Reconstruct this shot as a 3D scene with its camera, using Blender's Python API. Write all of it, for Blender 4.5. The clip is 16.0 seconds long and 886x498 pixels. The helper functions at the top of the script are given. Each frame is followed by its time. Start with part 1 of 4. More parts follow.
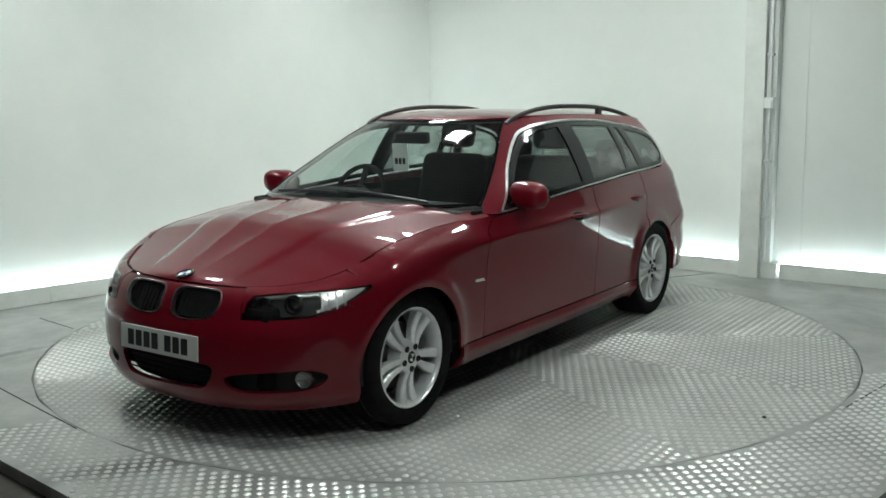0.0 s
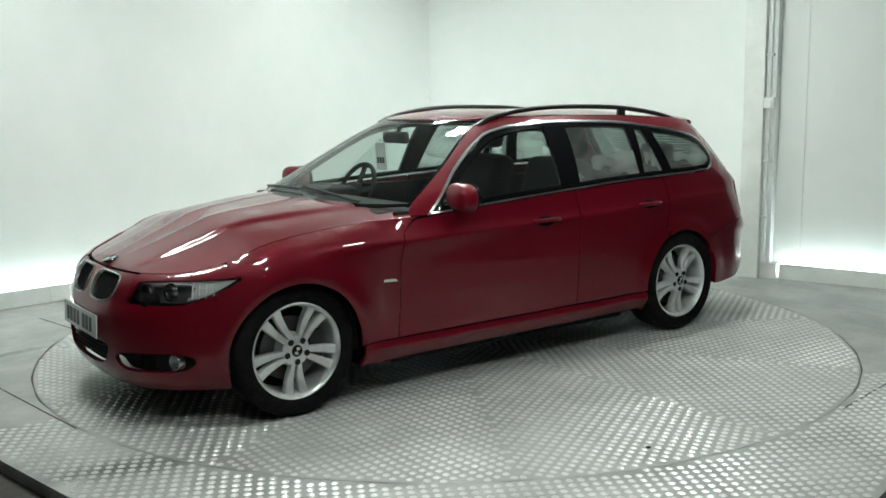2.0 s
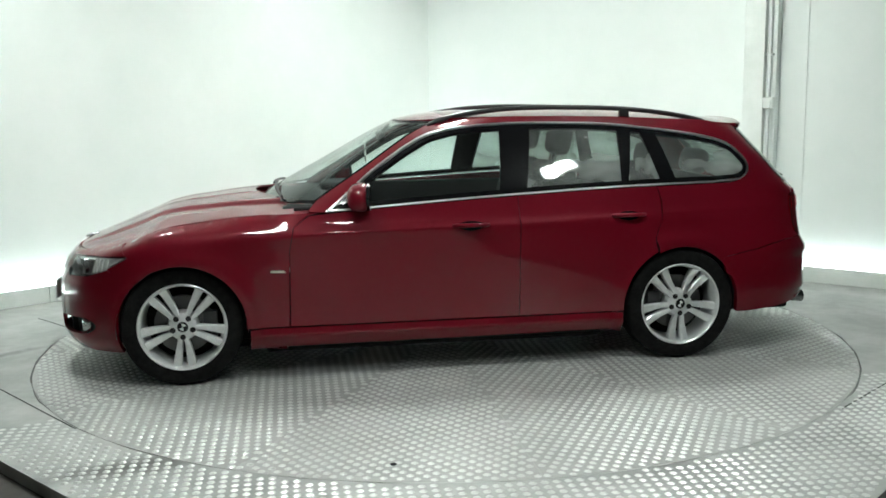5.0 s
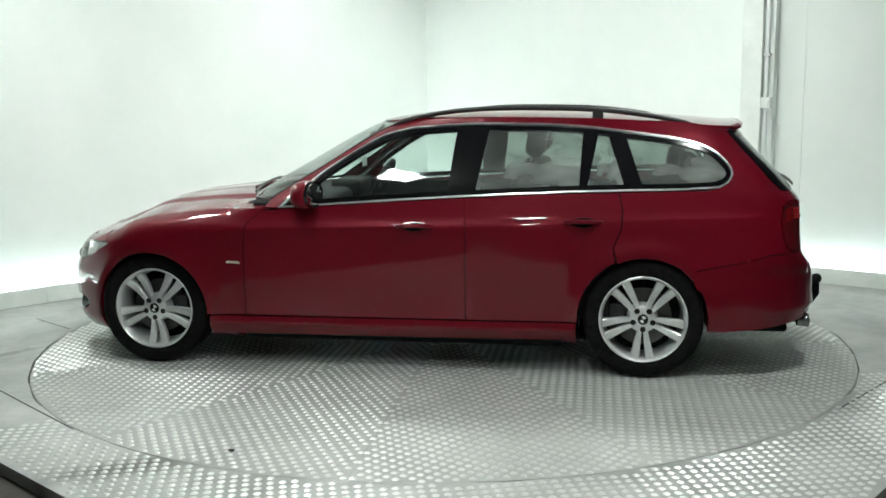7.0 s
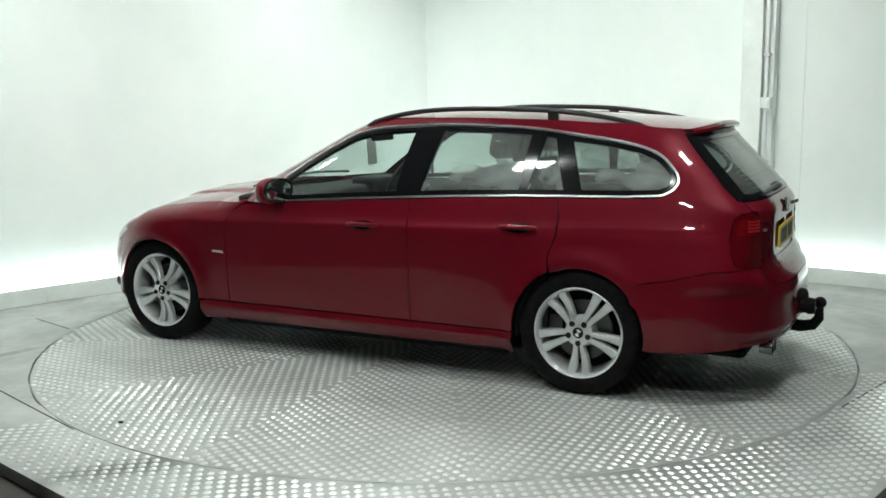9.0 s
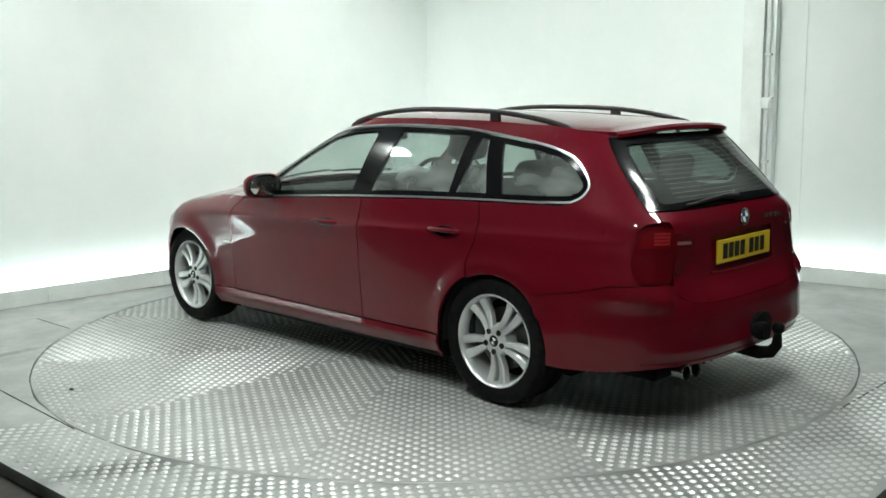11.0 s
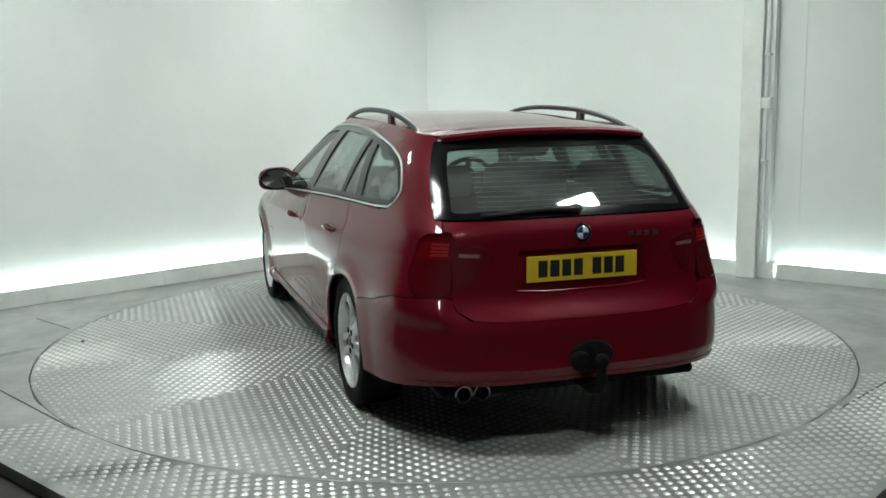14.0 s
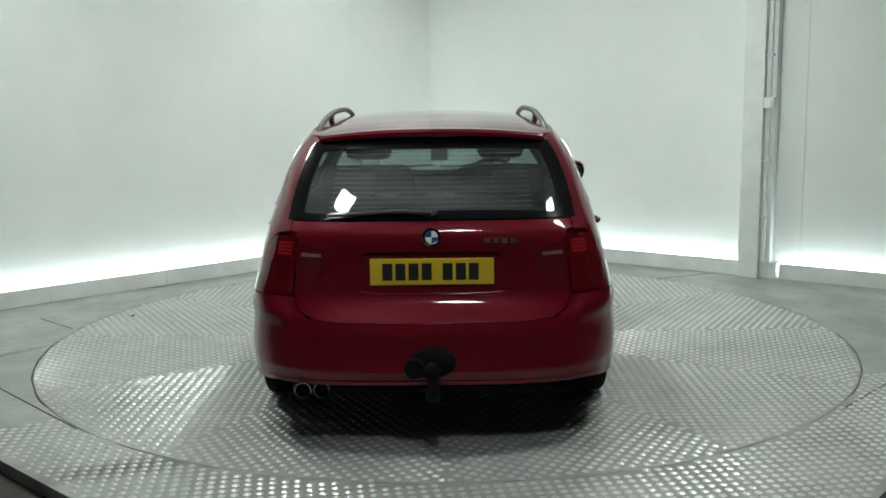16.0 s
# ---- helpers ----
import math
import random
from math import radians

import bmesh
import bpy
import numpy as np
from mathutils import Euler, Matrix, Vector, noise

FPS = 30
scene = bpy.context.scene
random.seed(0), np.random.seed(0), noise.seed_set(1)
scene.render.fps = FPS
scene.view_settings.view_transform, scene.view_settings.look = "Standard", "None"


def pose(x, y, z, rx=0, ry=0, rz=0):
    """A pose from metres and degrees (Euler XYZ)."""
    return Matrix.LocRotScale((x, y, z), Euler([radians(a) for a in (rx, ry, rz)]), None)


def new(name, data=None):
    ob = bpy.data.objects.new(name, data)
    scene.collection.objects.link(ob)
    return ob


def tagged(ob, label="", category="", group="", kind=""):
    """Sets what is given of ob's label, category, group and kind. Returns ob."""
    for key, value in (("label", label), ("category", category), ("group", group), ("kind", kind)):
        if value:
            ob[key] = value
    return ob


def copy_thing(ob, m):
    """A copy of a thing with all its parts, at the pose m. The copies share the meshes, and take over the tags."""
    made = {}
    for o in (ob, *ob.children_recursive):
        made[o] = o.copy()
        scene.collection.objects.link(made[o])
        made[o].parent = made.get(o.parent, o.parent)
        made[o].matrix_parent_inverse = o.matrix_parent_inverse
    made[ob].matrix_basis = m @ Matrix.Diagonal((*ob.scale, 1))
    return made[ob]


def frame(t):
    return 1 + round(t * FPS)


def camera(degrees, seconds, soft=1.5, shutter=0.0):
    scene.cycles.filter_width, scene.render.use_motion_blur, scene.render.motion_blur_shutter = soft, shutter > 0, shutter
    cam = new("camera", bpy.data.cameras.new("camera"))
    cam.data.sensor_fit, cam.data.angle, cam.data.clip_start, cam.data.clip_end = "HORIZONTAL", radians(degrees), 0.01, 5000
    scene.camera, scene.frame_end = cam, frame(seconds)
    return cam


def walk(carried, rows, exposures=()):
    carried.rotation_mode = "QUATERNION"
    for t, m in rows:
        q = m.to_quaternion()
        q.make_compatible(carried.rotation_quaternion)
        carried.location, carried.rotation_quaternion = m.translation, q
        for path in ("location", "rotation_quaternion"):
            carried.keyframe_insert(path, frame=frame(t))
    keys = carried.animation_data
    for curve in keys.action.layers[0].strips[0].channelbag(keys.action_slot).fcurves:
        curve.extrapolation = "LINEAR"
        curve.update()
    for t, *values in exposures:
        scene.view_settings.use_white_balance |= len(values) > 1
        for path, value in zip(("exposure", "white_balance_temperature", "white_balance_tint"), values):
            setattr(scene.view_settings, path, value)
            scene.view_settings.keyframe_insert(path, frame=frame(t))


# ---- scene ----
# Camera: a fixed camera that trembles sideways by a tenth of a degree.
EYE = (0.0, -6.053, 1.492)
cam = camera(49.52, 16.0, soft=1.6)
SWAY = [(0, .10), (.5, -.06), (1, -.14), (1.5, -.04), (2, .08), (2.5, -.02), (3, -.02), (3.5, -.14), (4, -.04), (6.5, .05),
        (7, -.09), (7.5, -.07), (8, .05), (8.5, 0), (9, -.09), (11.5, 0), (12, .05), (12.5, -.09), (13, .08), (13.5, .05),
        (14, -.06), (14.5, -.06), (15, .08), (15.5, .05), (16, .08)]
STOPS = [(0, -.52), (1.5, -.33), (3.5, -.05), (7, 0), (9, 0), (11.5, -.1), (12.5, -.18), (13.5, -.37), (14, -.50), (14.5, -.57), (16, -.62)]
walk(cam, [(t, pose(*EYE, 90 - 8.880, .687, -.063 + s)) for t, s in SWAY], STOPS)

# ---- light: the world is a dim hall; the lamps are ceiling panels and cove strips built below ----
world = bpy.data.worlds.new("hall")
scene.world = world
world.use_nodes = True
world.node_tree.nodes["Background"].inputs[0].default_value = (.75, .85, .8, 1)
world.node_tree.nodes["Background"].inputs[1].default_value = .02
PANEL_GLOW = 145.0
STRIP_GLOW = 56.0


# ---- materials ----
def mat(name, color, rough=.5, metal=0.0, coat=0.0, **more):
    m = bpy.data.materials.new(name)
    m.use_nodes = True
    b = m.node_tree.nodes["Principled BSDF"]
    b.inputs["Base Color"].default_value = (*color, 1)
    b.inputs["Roughness"].default_value = rough
    b.inputs["Metallic"].default_value = metal
    b.inputs["Coat Weight"].default_value = coat
    b.inputs["Coat Roughness"].default_value = .04
    for k, v in more.items():
        b.inputs[k.replace("_", " ")].default_value = v
    return m


def glow(name, color, strength, base=(.8, .8, .8)):
    m = mat(name, base)
    b = m.node_tree.nodes["Principled BSDF"]
    b.inputs["Emission Color"].default_value = (*color, 1)
    b.inputs["Emission Strength"].default_value = strength
    return m


def vary(m, low, high, scale, detail=6, spread=(.35, .65), target="Base Color", bump=0.0, bump_scale=None, stretch=(1, 1, 1)):
    """Noise between two colours (or two values) on an input, and a fine relief."""
    nt = m.node_tree
    b = nt.nodes["Principled BSDF"]
    co = nt.nodes.new("ShaderNodeTexCoord")
    mp = nt.nodes.new("ShaderNodeMapping")
    mp.inputs["Scale"].default_value = stretch
    nt.links.new(co.outputs["Object"], mp.inputs["Vector"])
    n1 = nt.nodes.new("ShaderNodeTexNoise")
    n1.inputs["Scale"].default_value = scale
    n1.inputs["Detail"].default_value = detail
    n1.inputs["Roughness"].default_value = .65
    nt.links.new(mp.outputs[0], n1.inputs["Vector"])
    ramp = nt.nodes.new("ShaderNodeValToRGB")
    ramp.color_ramp.elements[0].position, ramp.color_ramp.elements[1].position = spread
    c = [(v, v, v) if isinstance(v, (int, float)) else v for v in (low, high)]
    ramp.color_ramp.elements[0].color, ramp.color_ramp.elements[1].color = (*c[0], 1), (*c[1], 1)
    nt.links.new(n1.outputs["Fac"], ramp.inputs[0])
    nt.links.new(ramp.outputs[0], b.inputs[target])
    if bump:
        n2 = nt.nodes.new("ShaderNodeTexNoise")
        n2.inputs["Scale"].default_value = bump_scale or scale * 8
        n2.inputs["Detail"].default_value = 4
        nt.links.new(mp.outputs[0], n2.inputs["Vector"])
        bp = nt.nodes.new("ShaderNodeBump")
        bp.inputs["Strength"].default_value = bump
        bp.inputs["Distance"].default_value = .004
        nt.links.new(n2.outputs["Fac"], bp.inputs["Height"])
        nt.links.new(bp.outputs[0], b.inputs["Normal"])
    return m


WALL = vary(mat("white_wall_paint", (.78, .82, .78), .55), (.74, .79, .755), (.80, .835, .805), .9, bump=.08, bump_scale=60)
TRIMPAINT = vary(mat("white_gloss_paint", (.76, .8, .76), .35), (.66, .70, .66), (.78, .81, .78), 3, bump=.05)
PIPEGREY = vary(mat("grey_conduit", (.5, .54, .54), .4), (.68, .72, .70), (.77, .80, .78), 6)
CEIL = mat("ceiling_tile", (.20, .215, .205), .8)
TREAD = vary(mat("tread_plate_alloy", (.42, .43, .41), .42, .25), (.27, .275, .262), (.46, .465, .45), 1.6, bump=.06, bump_scale=90)
vary(TREAD, .42, .62, 3.1, target="Roughness")


def stain(m, centre, turn, size, dark):
    """A patch of trodden-in grime with a ragged edge on a floor material."""
    nt = m.node_tree
    b = nt.nodes["Principled BSDF"]
    co = nt.nodes.new("ShaderNodeTexCoord")
    mp = nt.nodes.new("ShaderNodeMapping")
    mp.vector_type = "TEXTURE"
    mp.inputs["Location"].default_value = (*centre, 0)
    mp.inputs["Rotation"].default_value = (0, 0, radians(turn))
    mp.inputs["Scale"].default_value = (*size, 1)
    nt.links.new(co.outputs["Object"], mp.inputs["Vector"])
    far = nt.nodes.new("ShaderNodeVectorMath")
    far.operation = "LENGTH"
    nt.links.new(mp.outputs[0], far.inputs[0])
    no = nt.nodes.new("ShaderNodeTexNoise")
    no.inputs["Scale"].default_value = 9
    no.inputs["Detail"].default_value = 6
    nt.links.new(co.outputs["Object"], no.inputs["Vector"])
    add = nt.nodes.new("ShaderNodeMath")
    add.operation = "MULTIPLY_ADD"
    add.inputs[1].default_value = 1.6
    nt.links.new(no.outputs["Fac"], add.inputs[0])
    nt.links.new(far.outputs["Value"], add.inputs[2])
    mr = nt.nodes.new("ShaderNodeMapRange")
    mr.inputs["From Min"].default_value, mr.inputs["From Max"].default_value = .9, 1.8
    mr.inputs["To Min"].default_value, mr.inputs["To Max"].default_value = .75, 0
    nt.links.new(add.outputs[0], mr.inputs["Value"])
    mix = nt.nodes.new("ShaderNodeMixRGB")
    mix.inputs[2].default_value = (*dark, 1)
    old = b.inputs["Base Color"].links[0].from_socket
    nt.links.new(old, mix.inputs[1])
    nt.links.new(mr.outputs[0], mix.inputs[0])
    nt.links.new(mix.outputs[0], b.inputs["Base Color"])


stain(TREAD, (-1.34, -2.27), 22, (.62, .13), (.07, .07, .06))
stain(TREAD, (-2.75, -.55), 50, (.5, .06), (.12, .12, .11))
LUG = vary(mat("tread_lug_alloy", (.7, .71, .68), .34, .5), (.54, .55, .53), (.68, .69, .66), 5)
GAPDARK = mat("dark_gap", (.015, .015, .015), .9)
DARKFLOOR = vary(mat("dark_brown_floor", (.09, .08, .07), .7), (.045, .04, .036), (.09, .082, .072), 3, bump=.2)
# unseen back wall, made paler to brighten reflections in the car's flank
REFLECTWALL = vary(mat("pale_reflecting_wall", (.30, .29, .27), .8), (.26, .255, .235), (.34, .33, .305), 1)
# the other unseen walls stay dark, so the doors reflect less
DIMHALL = vary(mat("dark_hall_wall", (.06, .06, .058), .85), (.045, .045, .043), (.075, .074, .07), 1)
PANELGLOW = glow("ceiling_panel_diffuser", (.92, 1.0, .96), PANEL_GLOW)
STRIPGLOW = glow("cove_strip", (.86, .97, 1.0), STRIP_GLOW)
BLACKPLASTIC = vary(mat("black_plastic", (.018, .018, .019), .45), (.014, .014, .015), (.026, .026, .027), 12, bump=.1)


# ---- mesh helpers ----
def link(name, bm, material, parent=None, label="", smooth=0.0):
    me = bpy.data.meshes.new(name)
    bmesh.ops.recalc_face_normals(bm, faces=bm.faces)
    if smooth:
        for f in bm.faces:
            f.smooth = True
        for e in bm.edges:
            if len(e.link_faces) == 2 and e.calc_face_angle(0) > radians(smooth):
                e.smooth = False
    bm.to_mesh(me)
    bm.free()
    for m in (material if isinstance(material, (list, tuple)) else [material]):
        me.materials.append(m)
    ob = new(name, me)
    ob.parent = parent
    if label:
        ob["label"] = label
    return ob


part = link


def box(bm, x0, x1, y0, y1, z0, z1, bevel=0.0, m=None, segments=2):
    v = [bm.verts.new(c) for c in ((x0, y0, z0), (x1, y0, z0), (x1, y1, z0), (x0, y1, z0), (x0, y0, z1), (x1, y0, z1), (x1, y1, z1), (x0, y1, z1))]
    f = [bm.faces.new([v[i] for i in q]) for q in ((0, 3, 2, 1), (4, 5, 6, 7), (0, 1, 5, 4), (1, 2, 6, 5), (2, 3, 7, 6), (3, 0, 4, 7))]
    if bevel:
        es = list({e for q in f for e in q.edges})
        got = bmesh.ops.bevel(bm, geom=es, offset=bevel, segments=segments, affect="EDGES", profile=.5)
        v = list({w for q in got["faces"] for w in q.verts} | {w for w in v if w.is_valid})
    if m is not None:
        bmesh.ops.transform(bm, matrix=m, verts=[w for w in v if w.is_valid])
    return bm


def prism(bm, outline, z0, z1):
    lo = [bm.verts.new((x, y, z0)) for x, y in outline]
    hi = [bm.verts.new((x, y, z1)) for x, y in outline]
    bm.faces.new(lo[::-1]), bm.faces.new(hi)
    for i in range(len(lo)):
        j = (i + 1) % len(lo)
        bm.faces.new((lo[i], lo[j], hi[j], hi[i]))
    return bm


def tube(bm, path, r, n=10, cap=True):
    """A round bar along a path of points."""
    path = [Vector(p) for p in path]
    rings = []
    for i, p in enumerate(path):
        d = (path[min(i + 1, len(path) - 1)] - path[max(i - 1, 0)]).normalized()
        a = d.orthogonal().normalized() if not rings else (side - d * side.dot(d)).normalized()
        side, b = a, d.cross(a)
        rad = r[i] if isinstance(r, (list, tuple)) else r
        rings.append([bm.verts.new(p + rad * (a * math.cos(k * math.tau / n) + b * math.sin(k * math.tau / n))) for k in range(n)])
    for q, w in zip(rings, rings[1:]):
        for k in range(n):
            bm.faces.new((q[k], q[(k + 1) % n], w[(k + 1) % n], w[k]))
    if cap:
        bm.faces.new(rings[0][::-1]), bm.faces.new(rings[-1])
    return bm


def lathe(bm, profile, n=48, m=None, close=False):
    """Turns (radius, height) round the z axis."""
    made = []
    for r, h in profile:
        made.append([bm.verts.new((r * math.cos(k * math.tau / n), r * math.sin(k * math.tau / n), h)) for k in range(n)])
    pairs = list(zip(made, made[1:])) + ([(made[-1], made[0])] if close else [])
    for q, w in pairs:
        for k in range(n):
            bm.faces.new((q[k], q[(k + 1) % n], w[(k + 1) % n], w[k]))
    if m is not None:
        bmesh.ops.transform(bm, matrix=m, verts=[v for ring in made for v in ring])
    return made


# ---- the room ----
R_TABLE = 2.464
CORNER = Vector((-.136, 3.885))   # the wall faces; the kick boards stand .09 in front
WL = Vector((-.730, -.684)).normalized()   # along the left-hand wall, away from the corner
WR = Vector((.807, -.590)).normalized()    # along the right-hand wall
NL = Vector((-WL.y, WL.x))
NL = NL if NL.dot(Vector((0, -1))) > 0 else -NL
NR = Vector((-WR.y, WR.x))
NR = NR if NR.dot(Vector((0, -1))) > 0 else -NR
H_ROOM = 3.1


def along(base, way, normal):
    """A frame with x along the wall, y out of it and z up."""
    m = Matrix.Identity(4)
    m.col[0][:3] = (*way, 0)
    m.col[1][:3] = (*normal, 0)
    m.col[2][:3] = (0, 0, 1)
    m.col[3][:3] = (*base, 0)
    return m


def floors():
    bm = bmesh.new()
    prism(bm, [(-8.6, -9.2), (7.2, -9.2), (7.2, 8), (-8.6, 8)], -.3, -.06)
    tagged(link("floor", bm, DARKFLOOR), "dark brown hall floor beyond the plates", "floor", kind="structure")
    # the plate floor round the turntable
    a = Vector((.28, -4.11))
    far_l = a + (Vector((-.746, .666))) * 6.2
    far_r = a + (Vector((.673, .74))) * 6.6
    n = 128
    ring = [((R_TABLE + .010) * math.cos(k * math.tau / n), (R_TABLE + .010) * math.sin(k * math.tau / n)) for k in range(n)]
    outer = [(a.x, a.y), (far_r.x, far_r.y), (far_r.x - .1, 6.0), (-6, 6.0), (far_l.x, far_l.y)]
    from mathutils.geometry import delaunay_2d_cdt
    pts = [Vector(p) for p in outer + ring]
    edges = [(i, (i + 1) % 5) for i in range(5)] + [(5 + i, 5 + (i + 1) % n) for i in range(n)]
    vs, _, fs, *_ = delaunay_2d_cdt(pts, edges, [], 0, 1e-5)
    bm = bmesh.new()
    w = [bm.verts.new((p.x, p.y, 0)) for p in vs]
    for f in fs:
        c = sum((vs[i] for i in f), Vector((0, 0))) / len(f)
        if c.length > R_TABLE and len(f) == 3:
            inside = all((Vector(q) - Vector(p)).cross(c - Vector(p)) >= -1e-6 for p, q in zip(outer, outer[1:] + outer[:1]))
            if inside:
                bm.faces.new([w[i] for i in f])
    loose = [v for v in bm.verts if not v.link_faces]
    bmesh.ops.delete(bm, geom=loose, context="VERTS")
    ex = bmesh.ops.extrude_face_region(bm, geom=list(bm.faces))
    bmesh.ops.translate(bm, vec=(0, 0, -.055), verts=[g for g in ex["geom"] if isinstance(g, bmesh.types.BMVert)])
    return tagged(link("platform_floor", bm, TREAD), "worn grey aluminium tread plate floor round the turntable", "floor", kind="structure"), outer


plate_floor, PLATE_EDGE = floors()


def walls():
    for name, way, nor, length in (("wall_left", WL, NL, 6.6), ("wall_right", WR, NR, 4.9)):
        bm = bmesh.new()
        box(bm, 0 if name == "wall_left" else .2, length, -.2, 0, -.06, H_ROOM, m=along(CORNER, way, nor) if name == "wall_left" else along(CORNER - WR * .2, way, nor))
        tagged(link(name, bm, WALL), "smooth white painted studio wall", "wall", kind="structure")
    bm = bmesh.new()
    prism(bm, [(-8.6, -9.2), (7.2, -9.2), (7.2, 8), (-8.6, 8)], H_ROOM, H_ROOM + .15)
    tagged(link("ceiling", bm, CEIL), "grey studio ceiling", "ceiling", kind="structure")
    # walls added out of view; the back one serves as a reflector
    for name, q in (("wall_back", (-8.4, 7.0, -9.2, -9.0)), ("wall_side_west", (-8.6, -8.4, -9.2, 8.0)), ("wall_side_east", (7.0, 7.2, -9.2, 8.0)), ("wall_north", (-8.4, 7.0, 7.8, 8.0))):
        bm = bmesh.new()
        box(bm, *q, -.06, H_ROOM)
        tagged(link(name, bm, REFLECTWALL if name == "wall_back" else DIMHALL), "plain unseen wall closing the hall", "wall", kind="structure")


walls()


# ---- car materials ----
RED = vary(mat("red_metallic_paint", (.125, .002, .009), .42, .12, 1.0, Specular_IOR_Level=.1, Coat_IOR=1.37, Coat_Roughness=.008), (.124, .0021, .0092), (.142, .0026, .0108), 1.5)
vary(RED, .38, .48, 900, detail=1, target="Roughness")
LAMPSILVER = mat("silver_lamp_trim", (.78, .79, .78), .25, .55)
BRIGHTTRIM = mat("satin_bright_trim", (.82, .84, .83), .28, 1.0)
CHROME = mat("chrome", (.75, .77, .76), .12, 1.0)
ALLOY = vary(mat("silver_alloy", (.7, .71, .71), .30, .5, .4), (.66, .67, .67), (.76, .77, .77), 25)
RUBBER = vary(mat("tyre_rubber", (.007, .007, .007), .75, 0, 0, Specular_IOR_Level=.1), (.004, .004, .004), (.010, .010, .0098), 30, bump=.15)
GLOSSBLACK = mat("gloss_black_trim", (.006, .006, .007), .14, 0, 0, Specular_IOR_Level=.3)
RAILBLACK = mat("satin_black_rail", (.014, .014, .015), .38)
CLOTH = vary(mat("black_seat_cloth", (.010, .010, .011), .9), (.006, .006, .007), (.014, .014, .015), 40, bump=.3)
DASH = vary(mat("dark_dashboard", (.010, .010, .011), .65, 0, 0, Specular_IOR_Level=.25), (.008, .008, .009), (.013, .013, .014), 30, bump=.2)
LINING = mat("pale_grey_headlining", (.42, .42, .40), .9)
PIPESTEEL = mat("sooty_chrome", (.22, .22, .22), .22, 1.0)
FOGBOWL = mat("fog_lamp_bowl", (.34, .34, .34), .25, .8)
DISC = mat("brake_disc", (.10, .10, .10), .4, .9)
REFLECTOR = mat("lamp_reflector", (.30, .30, .31), .2, 1.0)
PLATE_W = mat("white_plate", (.62, .64, .62), .4)
PLATE_Y = mat("yellow_plate", (.72, .50, .03), .4)
INK = mat("black_ink", (.012, .012, .012), .5)
BLUE = mat("badge_blue", (.02, .06, .20), .25)
PAPER = mat("white_paper", (.75, .77, .75), .8)
TAILRED = mat("red_lamp_lens", (.14, .003, .006), .08, 0, 1.0)
TAILDARK = mat("smoked_red_lamp_lens", (.10, .002, .006), .08, 0, 1.0)
# faint emission stands in for light thrown back by the unlit lens
TAILGLINT = glow("tail_lamp_glint", (1.0, .015, .02), .08, (.13, .002, .005))
REVERSE = mat("pale_reversing_lens", (.24, .11, .11), .12, 0, 1.0)
AMBER = mat("clear_repeater_lens", (.62, .56, .48), .12, 0, 1.0)


def pane_glass(name, tint, gloss_rough=.02, ior=1.5, film=0.0):
    m = bpy.data.materials.new(name)
    m.use_nodes = True
    nt = m.node_tree
    nt.nodes.clear()
    out = nt.nodes.new("ShaderNodeOutputMaterial")
    tr = nt.nodes.new("ShaderNodeBsdfTransparent")
    tr.inputs[0].default_value = (*tint, 1)
    gl = nt.nodes.new("ShaderNodeBsdfGlossy")
    gl.inputs["Roughness"].default_value = gloss_rough
    lw = nt.nodes.new("ShaderNodeLayerWeight")
    lw.inputs[0].default_value = .5
    pw = nt.nodes.new("ShaderNodeMath")
    pw.operation = "POWER"
    pw.inputs[1].default_value = 4.5
    nt.links.new(lw.outputs["Facing"], pw.inputs[0])
    fr = nt.nodes.new("ShaderNodeMath")
    fr.operation = "MULTIPLY_ADD"
    fr.inputs[1].default_value, fr.inputs[2].default_value = .9, .05
    nt.links.new(pw.outputs[0], fr.inputs[0])
    mx = nt.nodes.new("ShaderNodeMixShader")
    nt.links.new(fr.outputs[0], mx.inputs[0])
    nt.links.new(tr.outputs[0], mx.inputs[1])
    nt.links.new(gl.outputs[0], mx.inputs[2])
    last = mx
    if film:   # a pale diffuse film
        df = nt.nodes.new("ShaderNodeBsdfDiffuse")
        df.inputs[0].default_value = (.6, .65, .62, 1)
        no = nt.nodes.new("ShaderNodeTexNoise")
        no.inputs["Scale"].default_value = 1.7
        no.inputs["Detail"].default_value = 2
        mul = nt.nodes.new("ShaderNodeMath")
        mul.operation = "MULTIPLY"
        mul.inputs[1].default_value = film
        patch = nt.nodes.new("ShaderNodeMapRange")   # the film is denser in patches
        patch.inputs["From Min"].default_value, patch.inputs["From Max"].default_value = .22, .78
        nt.links.new(no.outputs["Fac"], patch.inputs["Value"])
        nt.links.new(patch.outputs[0], mul.inputs[0])
        last = nt.nodes.new("ShaderNodeMixShader")
        nt.links.new(mul.outputs[0], last.inputs[0])
        nt.links.new(mx.outputs[0], last.inputs[1])
        nt.links.new(df.outputs[0], last.inputs[2])
    nt.links.new(last.outputs[0], out.inputs[0])
    return m


MISTGLASS = pane_glass("misted_glass", (.48, .55, .52), film=.42)
GLASS = pane_glass("tinted_glass", (.74, .81, .78), film=.03)
SCREENGLASS = pane_glass("windscreen_glass", (.80, .86, .84), film=.012)
REARGLASS = pane_glass("rear_glass", (.26, .33, .31), film=.17)
LAMPBOWL = mat("dark_lamp_bowl", (.075, .075, .078), .3, .3)
LENS = pane_glass("clear_lamp_lens", (.92, .93, .93))
